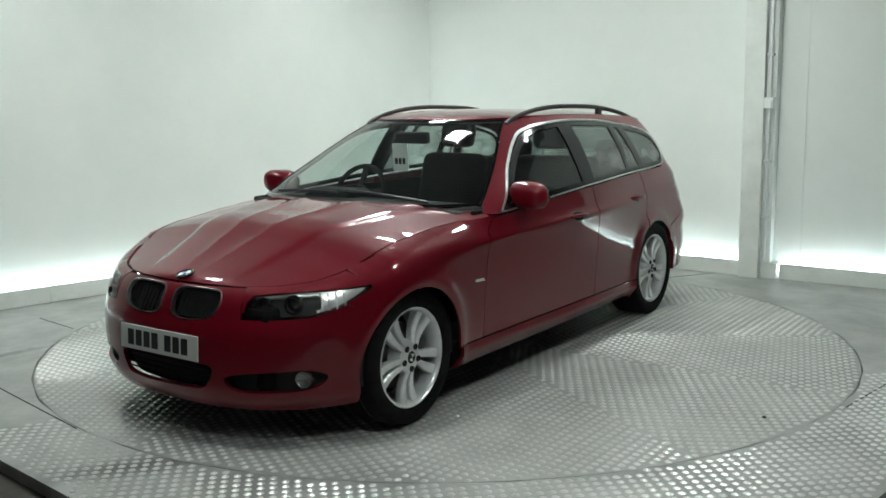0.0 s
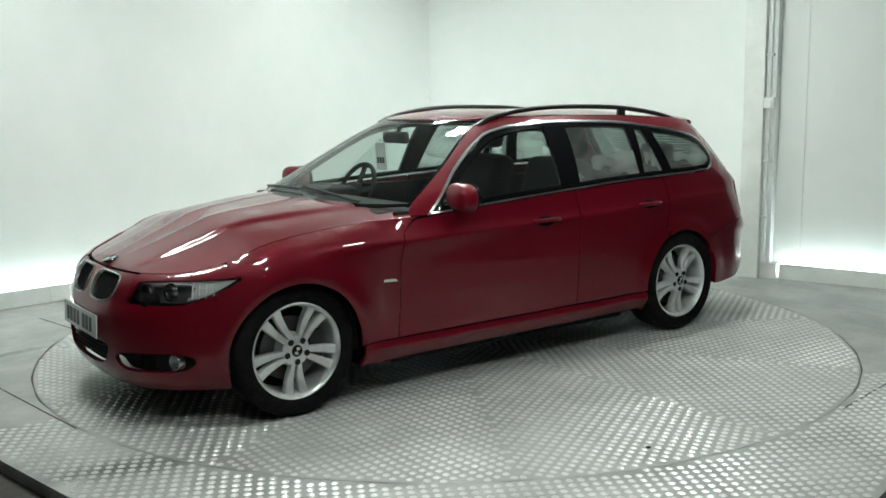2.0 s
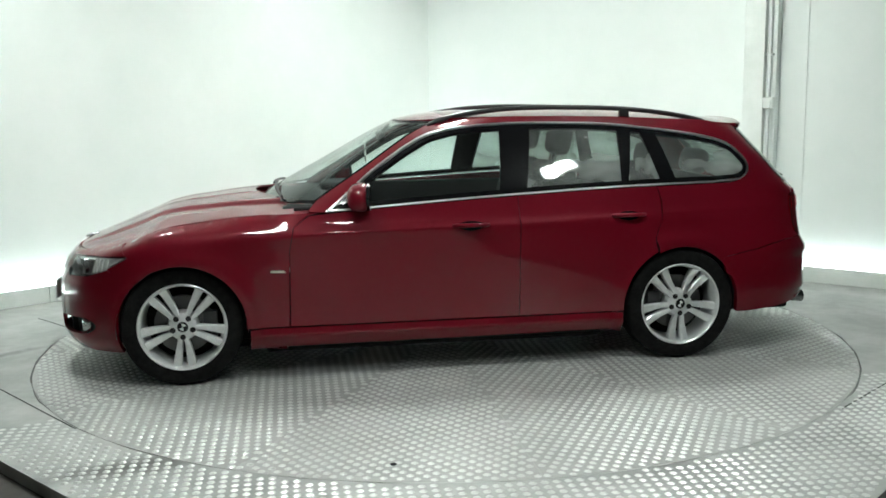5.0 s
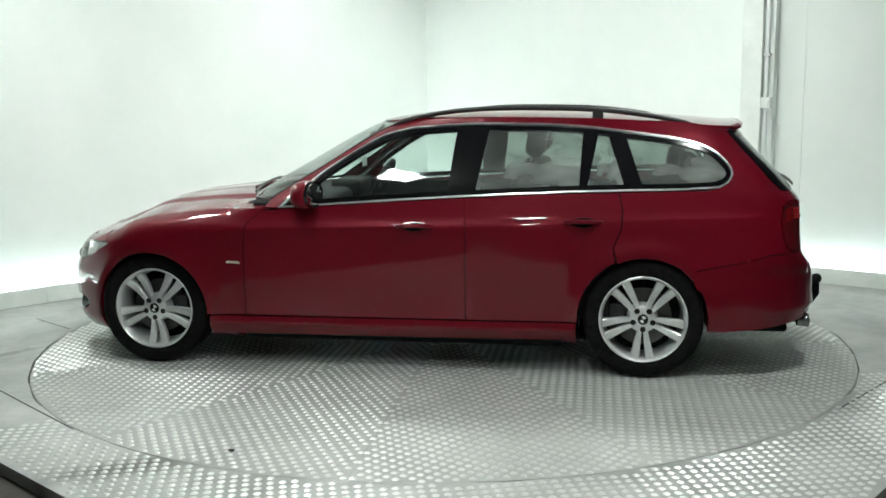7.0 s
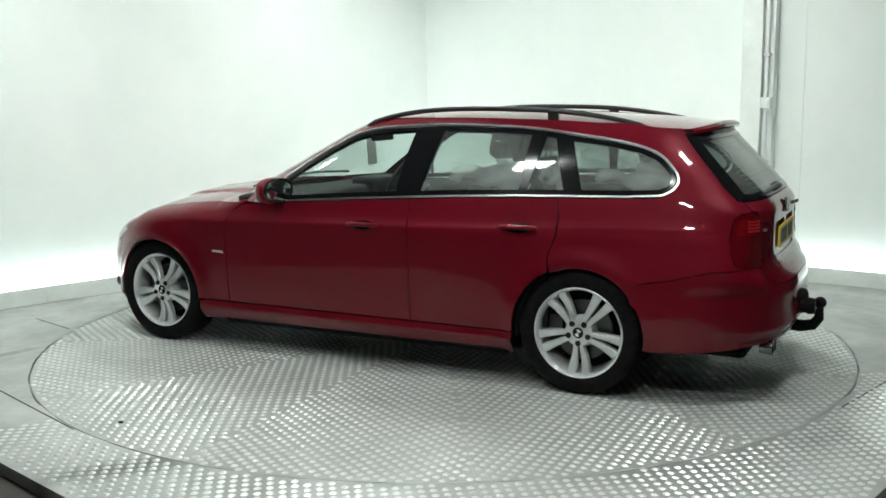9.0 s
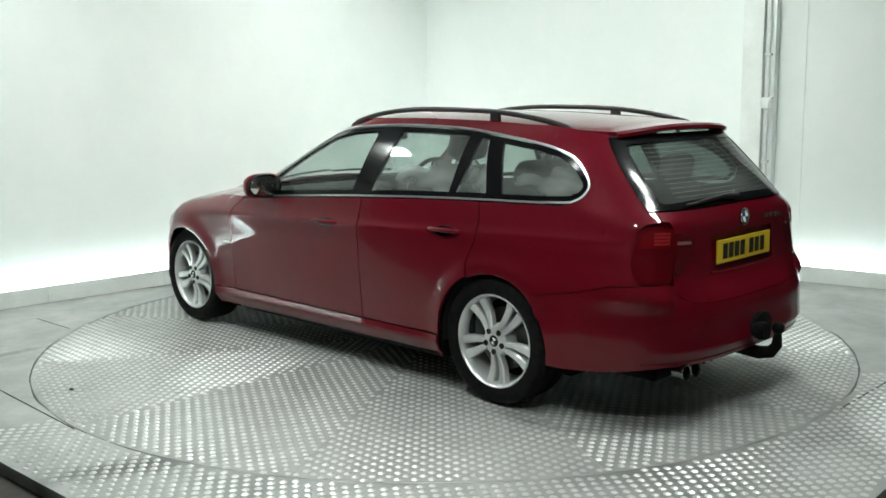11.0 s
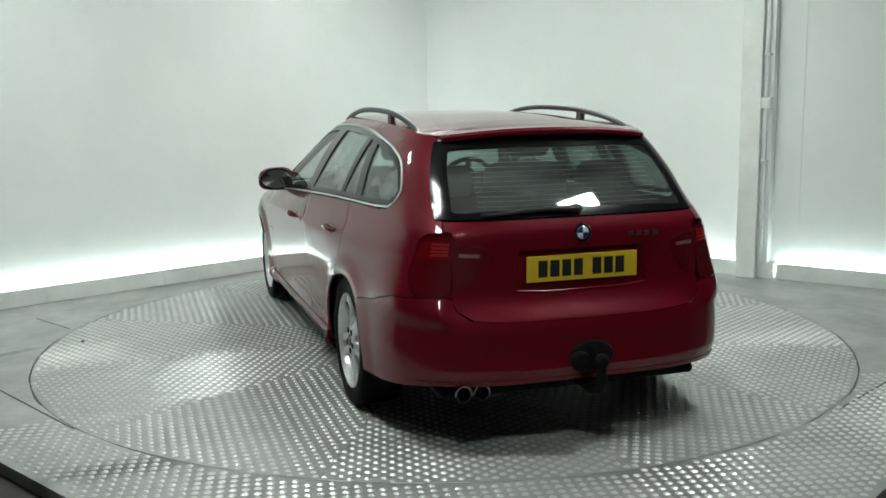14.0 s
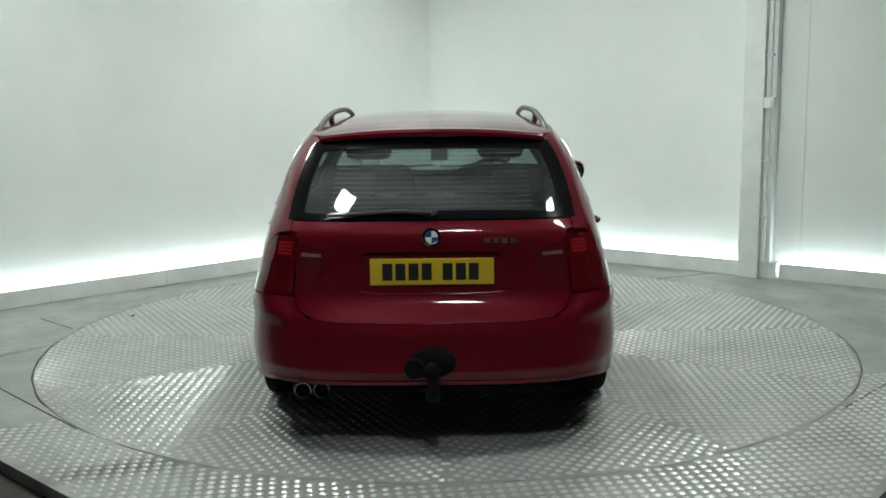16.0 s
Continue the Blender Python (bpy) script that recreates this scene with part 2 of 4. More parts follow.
# ---- the car's skin: plan rings that change with height; x ahead, y left, z up, origin between the axles on the ground ----
def curve(xs, ys):
    """A smooth curve through a table."""
    n = len(xs)
    d = [(ys[i + 1] - ys[i]) / (xs[i + 1] - xs[i]) for i in range(n - 1)]
    m = [d[0]] + [0 if d[i - 1] * d[i] <= 0 else 2 * d[i - 1] * d[i] / (d[i - 1] + d[i]) for i in range(1, n - 1)] + [d[-1]]

    def at(x):
        if x <= xs[0]:
            return ys[0]
        if x >= xs[-1]:
            return ys[-1]
        i = max(k for k in range(n - 1) if xs[k] <= x)
        h = xs[i + 1] - xs[i]
        t = (x - xs[i]) / h
        return ((2 * t ** 3 - 3 * t * t + 1) * ys[i] + (t ** 3 - 2 * t * t + t) * h * m[i]
                + (3 * t * t - 2 * t ** 3) * ys[i + 1] + (t ** 3 - t * t) * h * m[i + 1])
    return at


WIDTH = curve((.15, .20, .25, .30, .40, .55, .68, .76, .80, .84, .92, .99, 1.10, 1.20, 1.30, 1.36, 1.40),
              (.80, .845, .870, .874, .883, .893, .900, .903, .901, .886, .868, .846, .790, .732, .660, .603, .545))
NOSE = curve((.15, .20, .27, .40, .50, .60, .68, .72, .78), (2.04, 2.085, 2.11, 2.115, 2.108, 2.085, 2.065, 2.05, 2.0))
SCREEN = curve((.90, .95, 1.04, 1.13, 1.24, 1.33, 1.38, 1.42), (1.0, .93, .775, .61, .415, .245, .115, -.03))
TAIL = curve((.15, .22, .28, .40, .51, .57, .615, .68, .80, .92, .98, 1.06, 1.20, 1.30, 1.40),
             (-2.19, -2.26, -2.305, -2.335, -2.335, -2.32, -2.275, -2.24, -2.235, -2.235, -2.20, -2.135, -2.0, -1.91, -1.83))
HOOD_Z = curve((.3, .62, 1.0, 1.3, 1.5, 1.7, 1.9, 2.15, 2.557), (.918, .906, .888, .855, .815, .752, .714, .698, .693))
ROOF_Z = curve((-2.6, -1.85, -1.5, -1.0, -.5, -.1, .2, 1.2), (1.318, 1.326, 1.352, 1.378, 1.386, 1.381, 1.372, 1.366))
BELT = curve((-1.77, -1.3, -.97, -.48, .35, .60), (.998, .992, .986, .967, .918, .900))
K = .8
PF, PR, PU = 2.55, 4.0, 2.2
TAIL_ROUND = curve((.15, .56, .68, .90, 1.02, 1.4), (3.3, 3.5, 5.2, 5.2, 4.0, 4.0))
DRAW = curve((.25, .40, .51, .66, .78, .91, 1.03, 1.15, 1.3), (.036, .036, .048, .072, .107, .120, .118, .092, .065))   # how far the tail draws in, by height



def ring(z, up):
    w = WIDTH(z) * .985
    x0r = -1.65 if z < .98 else -1.65 + .28 * min(1, (z - .98) / .35)
    if up:
        xf = SCREEN(z)
        return w, xf - .5, xf, PU, x0r, TAIL(z), PR
    return w, 1.3, NOSE(z), PF, x0r, TAIL(z), TAIL_ROUND(z)


def cusp(d, reach):
    """A crisp ridge that dies away on both sides."""
    return math.exp(-math.hypot(d, .004) / reach)


def swage(x):
    """The height of the crease along the flank, through the door handles."""
    return .808 - .026 * x


def draw_in(x, z):
    return 1 - DRAW(z) * max(0, min(1.25, (-x - .5) / 1.3)) ** 1.3


def skin(a, z, up=False):
    """The point of the left half at a along the ring and height z. a is x along the flank, then runs on round nose and tail."""
    w, x0f, xf, pf, x0r, xr, pr = ring(z, up)
    if a > x0f:
        f = min((a - x0f) / K, math.pi / 2)
        x = x0f + (xf - x0f) * math.sin(f) ** (2 / pf)
        y = w * max(math.cos(f), 0) ** (2 / pf)
    elif a < x0r:
        f = min((x0r - a) / K, math.pi / 2)
        x = x0r + (xr - x0r) * math.sin(f) ** (2 / pr)
        y = w * max(math.cos(f), 0) ** (2 / pr)
    else:
        x, y = a, w
    y *= draw_in(x, z)
    if not up and z < .99:
        if a > .5:      # the wings round over towards the bonnet
            top = HOOD_Z(a)
            q = max(0, min(1, (z - top + .13) / .13)) * min(1, (a - .5) / .4)
            cut = .085 * (1 - math.sqrt(max(0, 1 - q * q)))
            y *= 1 - cut * (1.0 + .5 * max(0, min(1, (a - .9) / .4))) / .9
            x -= cut * max(0, x - 1.35) / .75 * .75
        if a > 1.5:      # the ledge of the front bumper under the lamps
            x += .014 * min(1, (a - 1.5) / .25) / (1 + math.exp((z - .545) / .009)) - .007
        for c in (1.38, -1.38):   # flared arches
            d = math.hypot(x - c, z - .325)
            if .2 < d < .55:
                y += .019 * math.exp(-((d - .35) / .055) ** 2)
        if -2.1 < a < 1.25:   # the crease through the handles, and the sill's edge
            fade = max(0, min(1, (1.25 - a) / .5)) * max(0, min(1, (a + 2.1) / .4))
            y += .012 * fade * cusp(z - swage(a), .038)
            if abs(a) < 1.06:
                y += .013 * cusp(z - .258, .026)
        if a < x0r:   # the rear bumper's lower crease
            x -= .016 * math.sin(min((x0r - a) / K, math.pi / 2)) * cusp(z - .365, .026)
            proud = max(0, min(1, (y - .585) / .05)) * max(0, 1 - abs(z - .60) / .07)   # the bumper's corners stand proud of the tailgate
            x -= .028 * proud * proud * (3 - 2 * proud)
    return Vector((x, y, z))


def a_of(x, z, up=False):
    w, x0f, xf, pf, x0r, xr, pr = ring(z, up)
    if x > x0f:
        return x0f + K * math.asin(min(1, ((x - x0f) / (xf - x0f)) ** (pf / 2)))
    if x < x0r:
        return x0r - K * math.asin(min(1, ((x0r - x) / (x0r - xr)) ** (pr / 2)))
    return x


def a_nose(z, up=False):
    return ring(z, up)[1] + K * math.pi / 2


def a_tail(z):
    return ring(z, False)[4] - K * math.pi / 2


def b_of_y(y, z, end="nose", up=False):
    """Signed way along the ring from the middle of the nose (or tail) for a given y."""
    w, x0f, xf, pf, x0r, xr, pr = ring(z, up)
    if end == "nose":
        return math.copysign(K * math.asin(min(1, (abs(y) / w) ** (pf / 2))), y)
    x = xr
    for _ in range(6):
        q = min(1, abs(y) / (w * draw_in(x, z))) ** (pr / 2)
        x = x0r + (xr - x0r) * math.sqrt(1 - q * q) ** (2 / pr)
    return math.copysign(K * math.asin(q), y)


def rear(pts):
    """Outlines at the tail, drawn on a rounder ring, moved to the same y on the skin."""
    out = []
    for b, z in pts:
        y = ring(z, False)[0] * math.sin(min(math.pi / 2, abs(b) / K)) ** (2 / 3)
        out.append((math.copysign(b_of_y(y, z, "tail"), b) if b else 0.0, z))
    return out


def nose(b, z, up=False):
    v = skin(a_nose(z, up) - abs(b), z, up)
    return Vector((v.x, math.copysign(v.y, b) if b else 0.0, z))


def tail(b, z):
    v = skin(a_tail(z) + abs(b), z)
    return Vector((v.x, math.copysign(v.y, b) if b else 0.0, z))


def screen(b, z):
    return nose(b, z, True)


# ---- skin panels: an outline in ring coordinates, filled with small faces and turned in at its rim ----
from mathutils.geometry import delaunay_2d_cdt


def smooth_line(pts, n=6, closed=False):
    """A Catmull-Rom curve through points."""
    pts = [Vector(p) for p in pts]
    out = []
    m = len(pts)
    for i in range(m if closed else m - 1):
        p1, p2 = pts[i], pts[(i + 1) % m]
        p0 = pts[i - 1] if (i or closed) else p1
        p3 = pts[(i + 2) % m] if (i + 2 < m or closed) else p2
        for k in range(n):
            t = k / n
            out.append(.5 * ((2 * p1) + (p2 - p0) * t + (2 * p0 - 5 * p1 + 4 * p2 - p3) * t * t + (3 * p1 - p0 - 3 * p2 + p3) * t ** 3))
    if not closed:
        out.append(pts[-1])
    return [tuple(p) for p in out]


def dense(pts, step):
    out = []
    for p, q in zip(pts, pts[1:] + pts[:1]):
        k = max(1, int(math.dist(p, q) / step))
        out += [(p[0] + (q[0] - p[0]) * i / k, p[1] + (q[1] - p[1]) * i / k) for i in range(k)]
    return out


def inside(p, poly):
    hit = False
    x, y = p
    for (x0, y0), (x1, y1) in zip(poly, poly[1:] + poly[:1]):
        if (y0 > y) != (y1 > y) and x < (x1 - x0) * (y - y0) / (y1 - y0) + x0:
            hit = not hit
    return hit


def fill(outline, place, step=.03, holes=(), rim=.012, lift=0.0, thick=0.0, inward=None, lines=()):
    """A bmesh of the outline (minus holes), each 2D point put into space by place(); lifted off the skin and given a turned-in rim."""
    loops = [dense(list(outline), step * .6)] + [dense(list(h), step * .6) for h in holes]
    pts, edges = [], []
    for lp in loops:
        s = len(pts)
        pts += [Vector(p) for p in lp]
        edges += [(s + i, s + (i + 1) % len(lp)) for i in range(len(lp))]
    for line in lines:   # creases that the faces must follow
        run = []
        for p, q in zip(line, line[1:]):
            k = max(1, int(math.dist(p, q) / step))
            run += [(p[0] + (q[0] - p[0]) * i / k, p[1] + (q[1] - p[1]) * i / k) for i in range(k)]
        last, rimmed = None, np.array([tuple(p) for p in pts[:sum(len(lp) for lp in loops)]])
        for p in run:
            if inside(p, loops[0]) and not any(inside(p, h) for h in loops[1:]) and ((rimmed - p) ** 2).sum(1).min() > (step * .3) ** 2:
                pts.append(Vector(p))
                if last is not None:
                    edges.append((last, len(pts) - 1))
                last = len(pts) - 1
            else:
                last = None
    border = np.array([tuple(p) for p in pts])
    lo, hi = border.min(0), border.max(0)
    row = 0
    y = lo[1] + step / 2
    while y < hi[1]:
        x = lo[0] + step / 2 + (step / 2 if row % 2 else 0)
        while x < hi[0]:
            if inside((x, y), loops[0]) and not any(inside((x, y), h) for h in loops[1:]) and ((border - (x, y)) ** 2).sum(1).min() > (step * .42) ** 2:
                pts.append(Vector((x, y)))
            x += step
        y += step * .87
        row += 1
    vs, es, fs, ov, oe, of = delaunay_2d_cdt(pts, edges, [], 0, 1e-6)
    bm = bmesh.new()
    e = 1e-3
    w = []
    for p in vs:
        q = place(p.x, p.y)
        if lift:
            n = (place(p.x + e, p.y) - place(p.x - e, p.y)).cross(place(p.x, p.y + e) - place(p.x, p.y - e))
            if n.length > 1e-12:
                n.normalize()
                c = Vector((q.x - max(-1.6, min(1.3, q.x)), q.y, (q.z - .8) * .3 if inward is None else inward))
                q = q + (n if n.dot(c) > 0 else -n) * lift
        w.append(bm.verts.new(q))
    for f in fs:
        c = sum((vs[i] for i in f), Vector((0, 0))) / len(f)
        if inside(c, loops[0]) and not any(inside(c, h) for h in loops[1:]):
            try:
                bm.faces.new([w[i] for i in f])
            except ValueError:
                pass
    bmesh.ops.delete(bm, geom=[v for v in bm.verts if not v.link_faces], context="VERTS")
    bmesh.ops.recalc_face_normals(bm, faces=bm.faces)
    mean = sum((f.normal.dot(Vector((f.calc_center_median().x - max(-1.6, min(1.3, f.calc_center_median().x)), f.calc_center_median().y, (f.calc_center_median().z - .75)))) for f in bm.faces))
    if mean < 0:
        bmesh.ops.reverse_faces(bm, faces=bm.faces)
    depth = thick or rim
    if depth:
        bm.normal_update()
        ed = [k for k in bm.edges if len(k.link_faces) == 1]
        if thick:
            norm = {v: v.normal.copy() for v in bm.verts}
            ex = bmesh.ops.extrude_face_region(bm, geom=list(bm.faces), use_keep_orig=True)
            for v in ex["geom"]:
                if isinstance(v, bmesh.types.BMVert):
                    near = v.normal
                    v.co -= (norm.get(v) or near) * thick
        else:
            norm = {v.index: v.normal.copy() for v in bm.verts}
            ex = bmesh.ops.extrude_edge_only(bm, edges=ed)
            for v in ex["geom"]:
                if isinstance(v, bmesh.types.BMVert):
                    n = Vector((0, 0, 0))
                    for k in v.link_edges:
                        o = k.other_vert(v)
                        for f in o.link_faces:
                            if v not in f.verts:
                                n += f.normal
                    if n.length:
                        v.co -= n.normalized() * rim
    return bm


def mirrored(place):
    def put(p, q):
        v = place(p, q)
        return Vector((v.x, -v.y, v.z))
    return put


def flank(a, z):
    return skin(a, z, False)


def house(a, z):
    return skin(a, z, True)


ARCH_R = .338
JOIN = [(-2.02, .660), (-1.9, .634), (-1.75, .604), (-1.65, .582)]   # rear bumper against the quarter


def arc(cx, cz, r, t0, t1, n=28):
    return [(cx + r * math.cos(radians(t0 + (t1 - t0) * i / n)), cz + r * math.sin(radians(t0 + (t1 - t0) * i / n))) for i in range(n + 1)]


def xz(pts, up=False):
    return [(a_of(x, z, up), z) for x, z in pts]


DLO_TOP = smooth_line([(.615, .905), (.525, .978), (.435, 1.052), (.345, 1.12), (.21, 1.208), (.13, 1.254), (.045, 1.296), (-.05, 1.321), (-.16, 1.338), (-.5, 1.354), (-.96, 1.342), (-1.26, 1.311), (-1.54, 1.271),
                       (-1.71, 1.222), (-1.80, 1.15), (-1.835, 1.09), (-1.815, 1.04), (-1.765, 1.010)], 5)
DLO = DLO_TOP + [(x, BELT(x) + .004) for x in (-1.6, -1.3, -1.0, -.7, -.4, -.1, .2, .45)]


def shrink(poly, d):
    """An outline moved inwards by d."""
    out = []
    n = len(poly)
    area = sum(poly[i][0] * poly[(i + 1) % n][1] - poly[(i + 1) % n][0] * poly[i][1] for i in range(n))
    s = 1 if area > 0 else -1
    for i in range(n):
        t = Vector(poly[(i + 1) % n]) - Vector(poly[i - 1])
        t.normalize()
        out.append((poly[i][0] - s * t.y * d, poly[i][1] + s * t.x * d))
    return out


def clip(poly, x0, x1, lean0=0.0, lean1=0.0):
    """The part of an outline between two leaning uprights (x at z = 1.0, and its change for each metre up)."""
    def cut(pts, keep, line):
        out = []
        for p, q in zip(pts, pts[1:] + pts[:1]):
            fp, fq = line(p), line(q)
            if fp * keep >= 0:
                out.append(p)
            if fp * fq < 0:
                t = fp / (fp - fq)
                out.append((p[0] + (q[0] - p[0]) * t, p[1] + (q[1] - p[1]) * t))
        return out
    poly = cut(list(poly), 1, lambda p: p[0] - (x0 + lean0 * (p[1] - 1)))
    return cut(poly, -1, lambda p: p[0] - (x1 + lean1 * (p[1] - 1)))


def badge(parent, m, r, name="badge"):
    bm = bmesh.new()
    lathe(bm, [(.0001, .004), (r * .97, .004), (r, .002), (r, -.004), (.0001, -.004)], 32, m)
    ob = part(name, bm, GLOSSBLACK, parent, "round badge with blue and white quarters", smooth=40)
    for k in range(4):
        bm = bmesh.new()
        v = [bm.verts.new((0, 0, .0052))] + [bm.verts.new((r * .66 * math.cos(radians(90 * k + 9 * i)), r * .66 * math.sin(radians(90 * k + 9 * i)), .0052)) for i in range(11)]
        bm.faces.new(v)
        ex = bmesh.ops.extrude_face_region(bm, geom=list(bm.faces))
        bmesh.ops.translate(bm, vec=(0, 0, -.0008), verts=[g for g in ex["geom"] if isinstance(g, bmesh.types.BMVert)])
        bmesh.ops.transform(bm, matrix=m, verts=bm.verts)
        part("badge_quarter", bm, BLUE if k % 2 else PAPER, ob)
    bm = bmesh.new()
    lathe(bm, [(r * .66, .005), (r * .70, .0062), (r * .74, .005)], 32, m)
    lathe(bm, [(r * .94, .004), (r * .98, .0058), (r * 1.01, .003)], 32, m)
    part("badge_rim", bm, CHROME, ob, smooth=60)
    return ob


def plate(parent, m, material, label, name):
    """A number plate whose characters are plain bars."""
    bm = bmesh.new()
    box(bm, -.26, .26, -.0555, .0555, -.004, .004, .002, m)
    ob = part(name, bm, material, parent, label)
    x = -.208
    for k in range(7):
        bm = bmesh.new()
        wide = .042
        box(bm, x, x + wide, -.036, .036, .0042, .0055, m=m)
        part("plate_bar", bm, INK, ob)
        x += .055 if k != 3 else .088
    return ob


SWAGE = [[(x, swage(x) + d) for x in np.linspace(-2.05, 1.2, 60)] for d in (-.030, -.010, 0, .010, .030)]
SILL_EDGE = [[(x, .258 + d) for x in np.linspace(-1.02, 1.02, 40)] for d in (-.010, 0, .010)]


def build_body(car):
    for side, mir in (("left", lambda place: place), ("right", mirrored)):
        put, putu = mir(flank), mir(house)
        # front wing
        arch = arc(1.38, .312, ARCH_R, 184, 42)
        tip = a_nose(.735) - b_of_y(.822, .735)
        lamp_edge = [(a_nose(z) - b_of_y(y, z), z) for y, z in ((.785, .632), (.815, .662), (.838, .692), (.834, .702))] + [(tip, .716)]
        outline = xz([(.8195, .30), (1.04, .30)] + arch) + lamp_edge + [(x, HOOD_Z(x) - .0004) for x in (tip + .03, 1.6, 1.5, 1.4, 1.3, 1.2, 1.1, 1.0, .9, .8, .7, .66)] + \
            [(.71, .89), (.7875, .83), (.8125, .70)]
        part("front_wing", fill(outline, put, .024, lines=SWAGE), RED, car, smooth=35)
        # sill
        part("sill", fill([(1.03, .185), (1.025, .293), (-1.025, .293), (-1.03, .195)], put, .035, rim=.02, lift=.004, lines=SILL_EDGE), RED, car, smooth=35)
        # doors
        fd = [(.815, .30), (.808, .70), (.783, .83), (.70, .888)] + [(x, BELT(x) - .003) for x in (.58, .45, .3, .1, -.1, -.3, -.425)] + [(-.432, .8), (-.43, .30)]
        part("front_door", fill(fd, put, .035, lines=SWAGE), RED, car, smooth=35)
        rd = [(-.4345, .30), (-.4365, .8), (-.4295, BELT(-.433) - .003)] + [(x, BELT(x) - .003) for x in (-.6, -.8, -1.0, -1.15, -1.24)] + \
            [(-1.262, .90), (-1.255, .80), (-1.215, .70)] + [p for p in arc(-1.38, .312, ARCH_R + .012, 64, 4) if p[1] > .34] + [(-1.03, .30)]
        part("rear_door", fill(rd, put, .035, lines=SWAGE), RED, car, smooth=35)
        # rear quarter with the pillar behind the glass
        q = [(-1.22, .700), (-1.262, .80), (-1.269, .90), (-1.247, .988)] + [(x, BELT(x) - .003) for x in (-1.35, -1.5, -1.6, -1.7)] + \
            [(x, z) for x, z in reversed(DLO_TOP) if x < -1.5395]
        q = [(a_of(x, z), z) for x, z in q]
        q += [(x, ROOF_Z(x)) for x in (-1.53, -1.6, -1.7, -1.8, -1.88)]
        edge = [(.63, 1.312), (.60, 1.25), (.57, 1.15), (.535, 1.05), (.515, .985), (.515, .940), (.595, .934), (.637, .910), (.664, .82), (.694, .705), (.66, .672)]
        q += [(a_tail(z) + b, z) for b, z in rear(edge)]
        q += [(a_of(x, z), z + .005) for x, z in JOIN] + arc(-1.38, .312, ARCH_R, 134, 66)
        part("rear_quarter", fill(q, put, .026, lines=SWAGE), RED, car, smooth=35)
        # roof side and windscreen pillar
        low = [(x, z) for x, z in DLO_TOP if x > -1.5405]
        rs = [(a_of(x, z, True), z) for x, z in low]
        rs = rs + [(x, ROOF_Z(x)) for x in (-1.53, -1.4, -1.2, -1.0, -.8, -.6, -.5)]
        ring_top = [(a_nose(z, True) - b, z) for b, z in ((1.15, 1.382), (1.0, 1.378), (.85, 1.372), (.748, 1.366), (.746, 1.345), (.758, 1.29), (.798, 1.20), (.833, 1.12), (.858, 1.05), (.885, .96), (.93, .905))]
        part("roof_side", fill(rs + ring_top, putu, .03), RED, car, smooth=35)
        # window surround, pillars and panes
        chrome_in = shrink(DLO, .0085)
        trim = part("window_trim", fill(xz(DLO, True), putu, .04, holes=[xz(chrome_in, True)], rim=.01, lift=.004), BRIGHTTRIM, car, "bright chrome window surround", smooth=35)
        inner = shrink(DLO, .0135)
        panes = (("front_side_window", -.335, .70, -.10, 0), ("rear_side_window", -1.035, -.485, -.06, -.18), ("quarter_light", -1.28, -1.075, .32, -.20), ("cargo_window", -1.9, -1.375, 0, .34))
        holes = []
        for name, x0, x1, l0, l1 in panes:
            o = clip(shrink(DLO, .034), x0, x1, l0, l1)
            holes.append(xz(o, True))
            part(name, fill(xz(o, True), putu, .06, rim=0, lift=-.006), GLASS if name == "front_side_window" else MISTGLASS, car, smooth=60)
        part("window_frame", fill(xz(inner, True), putu, .04, holes=holes, rim=.02, lift=.0), GLOSSBLACK, car, "gloss black door pillars and frames", smooth=35)
        # lamps at the front
        hl = [(b_of_y(y, z), z) for y, z in smooth_line([(.425, .577), (.435, .62), (.46, .670), (.56, .679), (.66, .686), (.76, .692), (.835, .698), (.81, .664), (.765, .618), (.69, .586), (.56, .577)], 4, True)]
        putn = mir(nose)
        lid = [(b_of_y(.424, .60), .60)] + [(b, HOOD_Z(a_nose(.7) - b) - .0012) for b in np.linspace(b_of_y(.44, .70), .862, 15)]
        lid += [(b_of_y(y, z), z) for y, z in ((.832, .702), (.76, .692), (.66, .685), (.56, .677), (.475, .668), (.445, .64), (.434, .60))]
        part("headlamp_lid", fill(lid, putn, .012, rim=.016, lift=.002), RED, car, smooth=40)
        bowl = part("headlamp", fill(hl, mir(lambda b, z: nose(b, z) + Vector((-.05, -.01, 0))), .03, rim=0), LAMPBOWL, car, "clear headlamp with dark inner bowl and chrome brow", smooth=40)
        part("headlamp_lens", fill(hl, putn, .03, rim=.02, lift=.002), LENS, bowl, smooth=50)
        brow = [(b_of_y(y, z), z) for y, z in ((.47, .658), (.56, .669), (.66, .677), (.76, .684), (.822, .689), (.80, .660), (.755, .621), (.70, .597), (.712, .620), (.722, .655), (.70, .669), (.66, .667), (.56, .661))]
        part("headlamp_brow", fill(brow, mir(lambda b, z: nose(b, z) + Vector((-.016, -.003, 0))), .02, rim=.02), LAMPSILVER, bowl, smooth=40)
        for y, z, r in ((.50, .622, .038), (.615, .629, .041)):
            c = nose(b_of_y(y, z), z) + Vector((-.035, -.01, 0))
            m = Matrix.Translation(c) @ pose(0, 0, 0, 0, 90, 14)
            if side == "right":
                m = Matrix.Diagonal((1, -1, 1, 1)) @ m
            bm = bmesh.new()
            lathe(bm, [(.0001, .006), (r * .5, .004), (r * .78, -.006), (r * .8, .008), (r, .008), (r * 1.05, -.012)], 24, m)
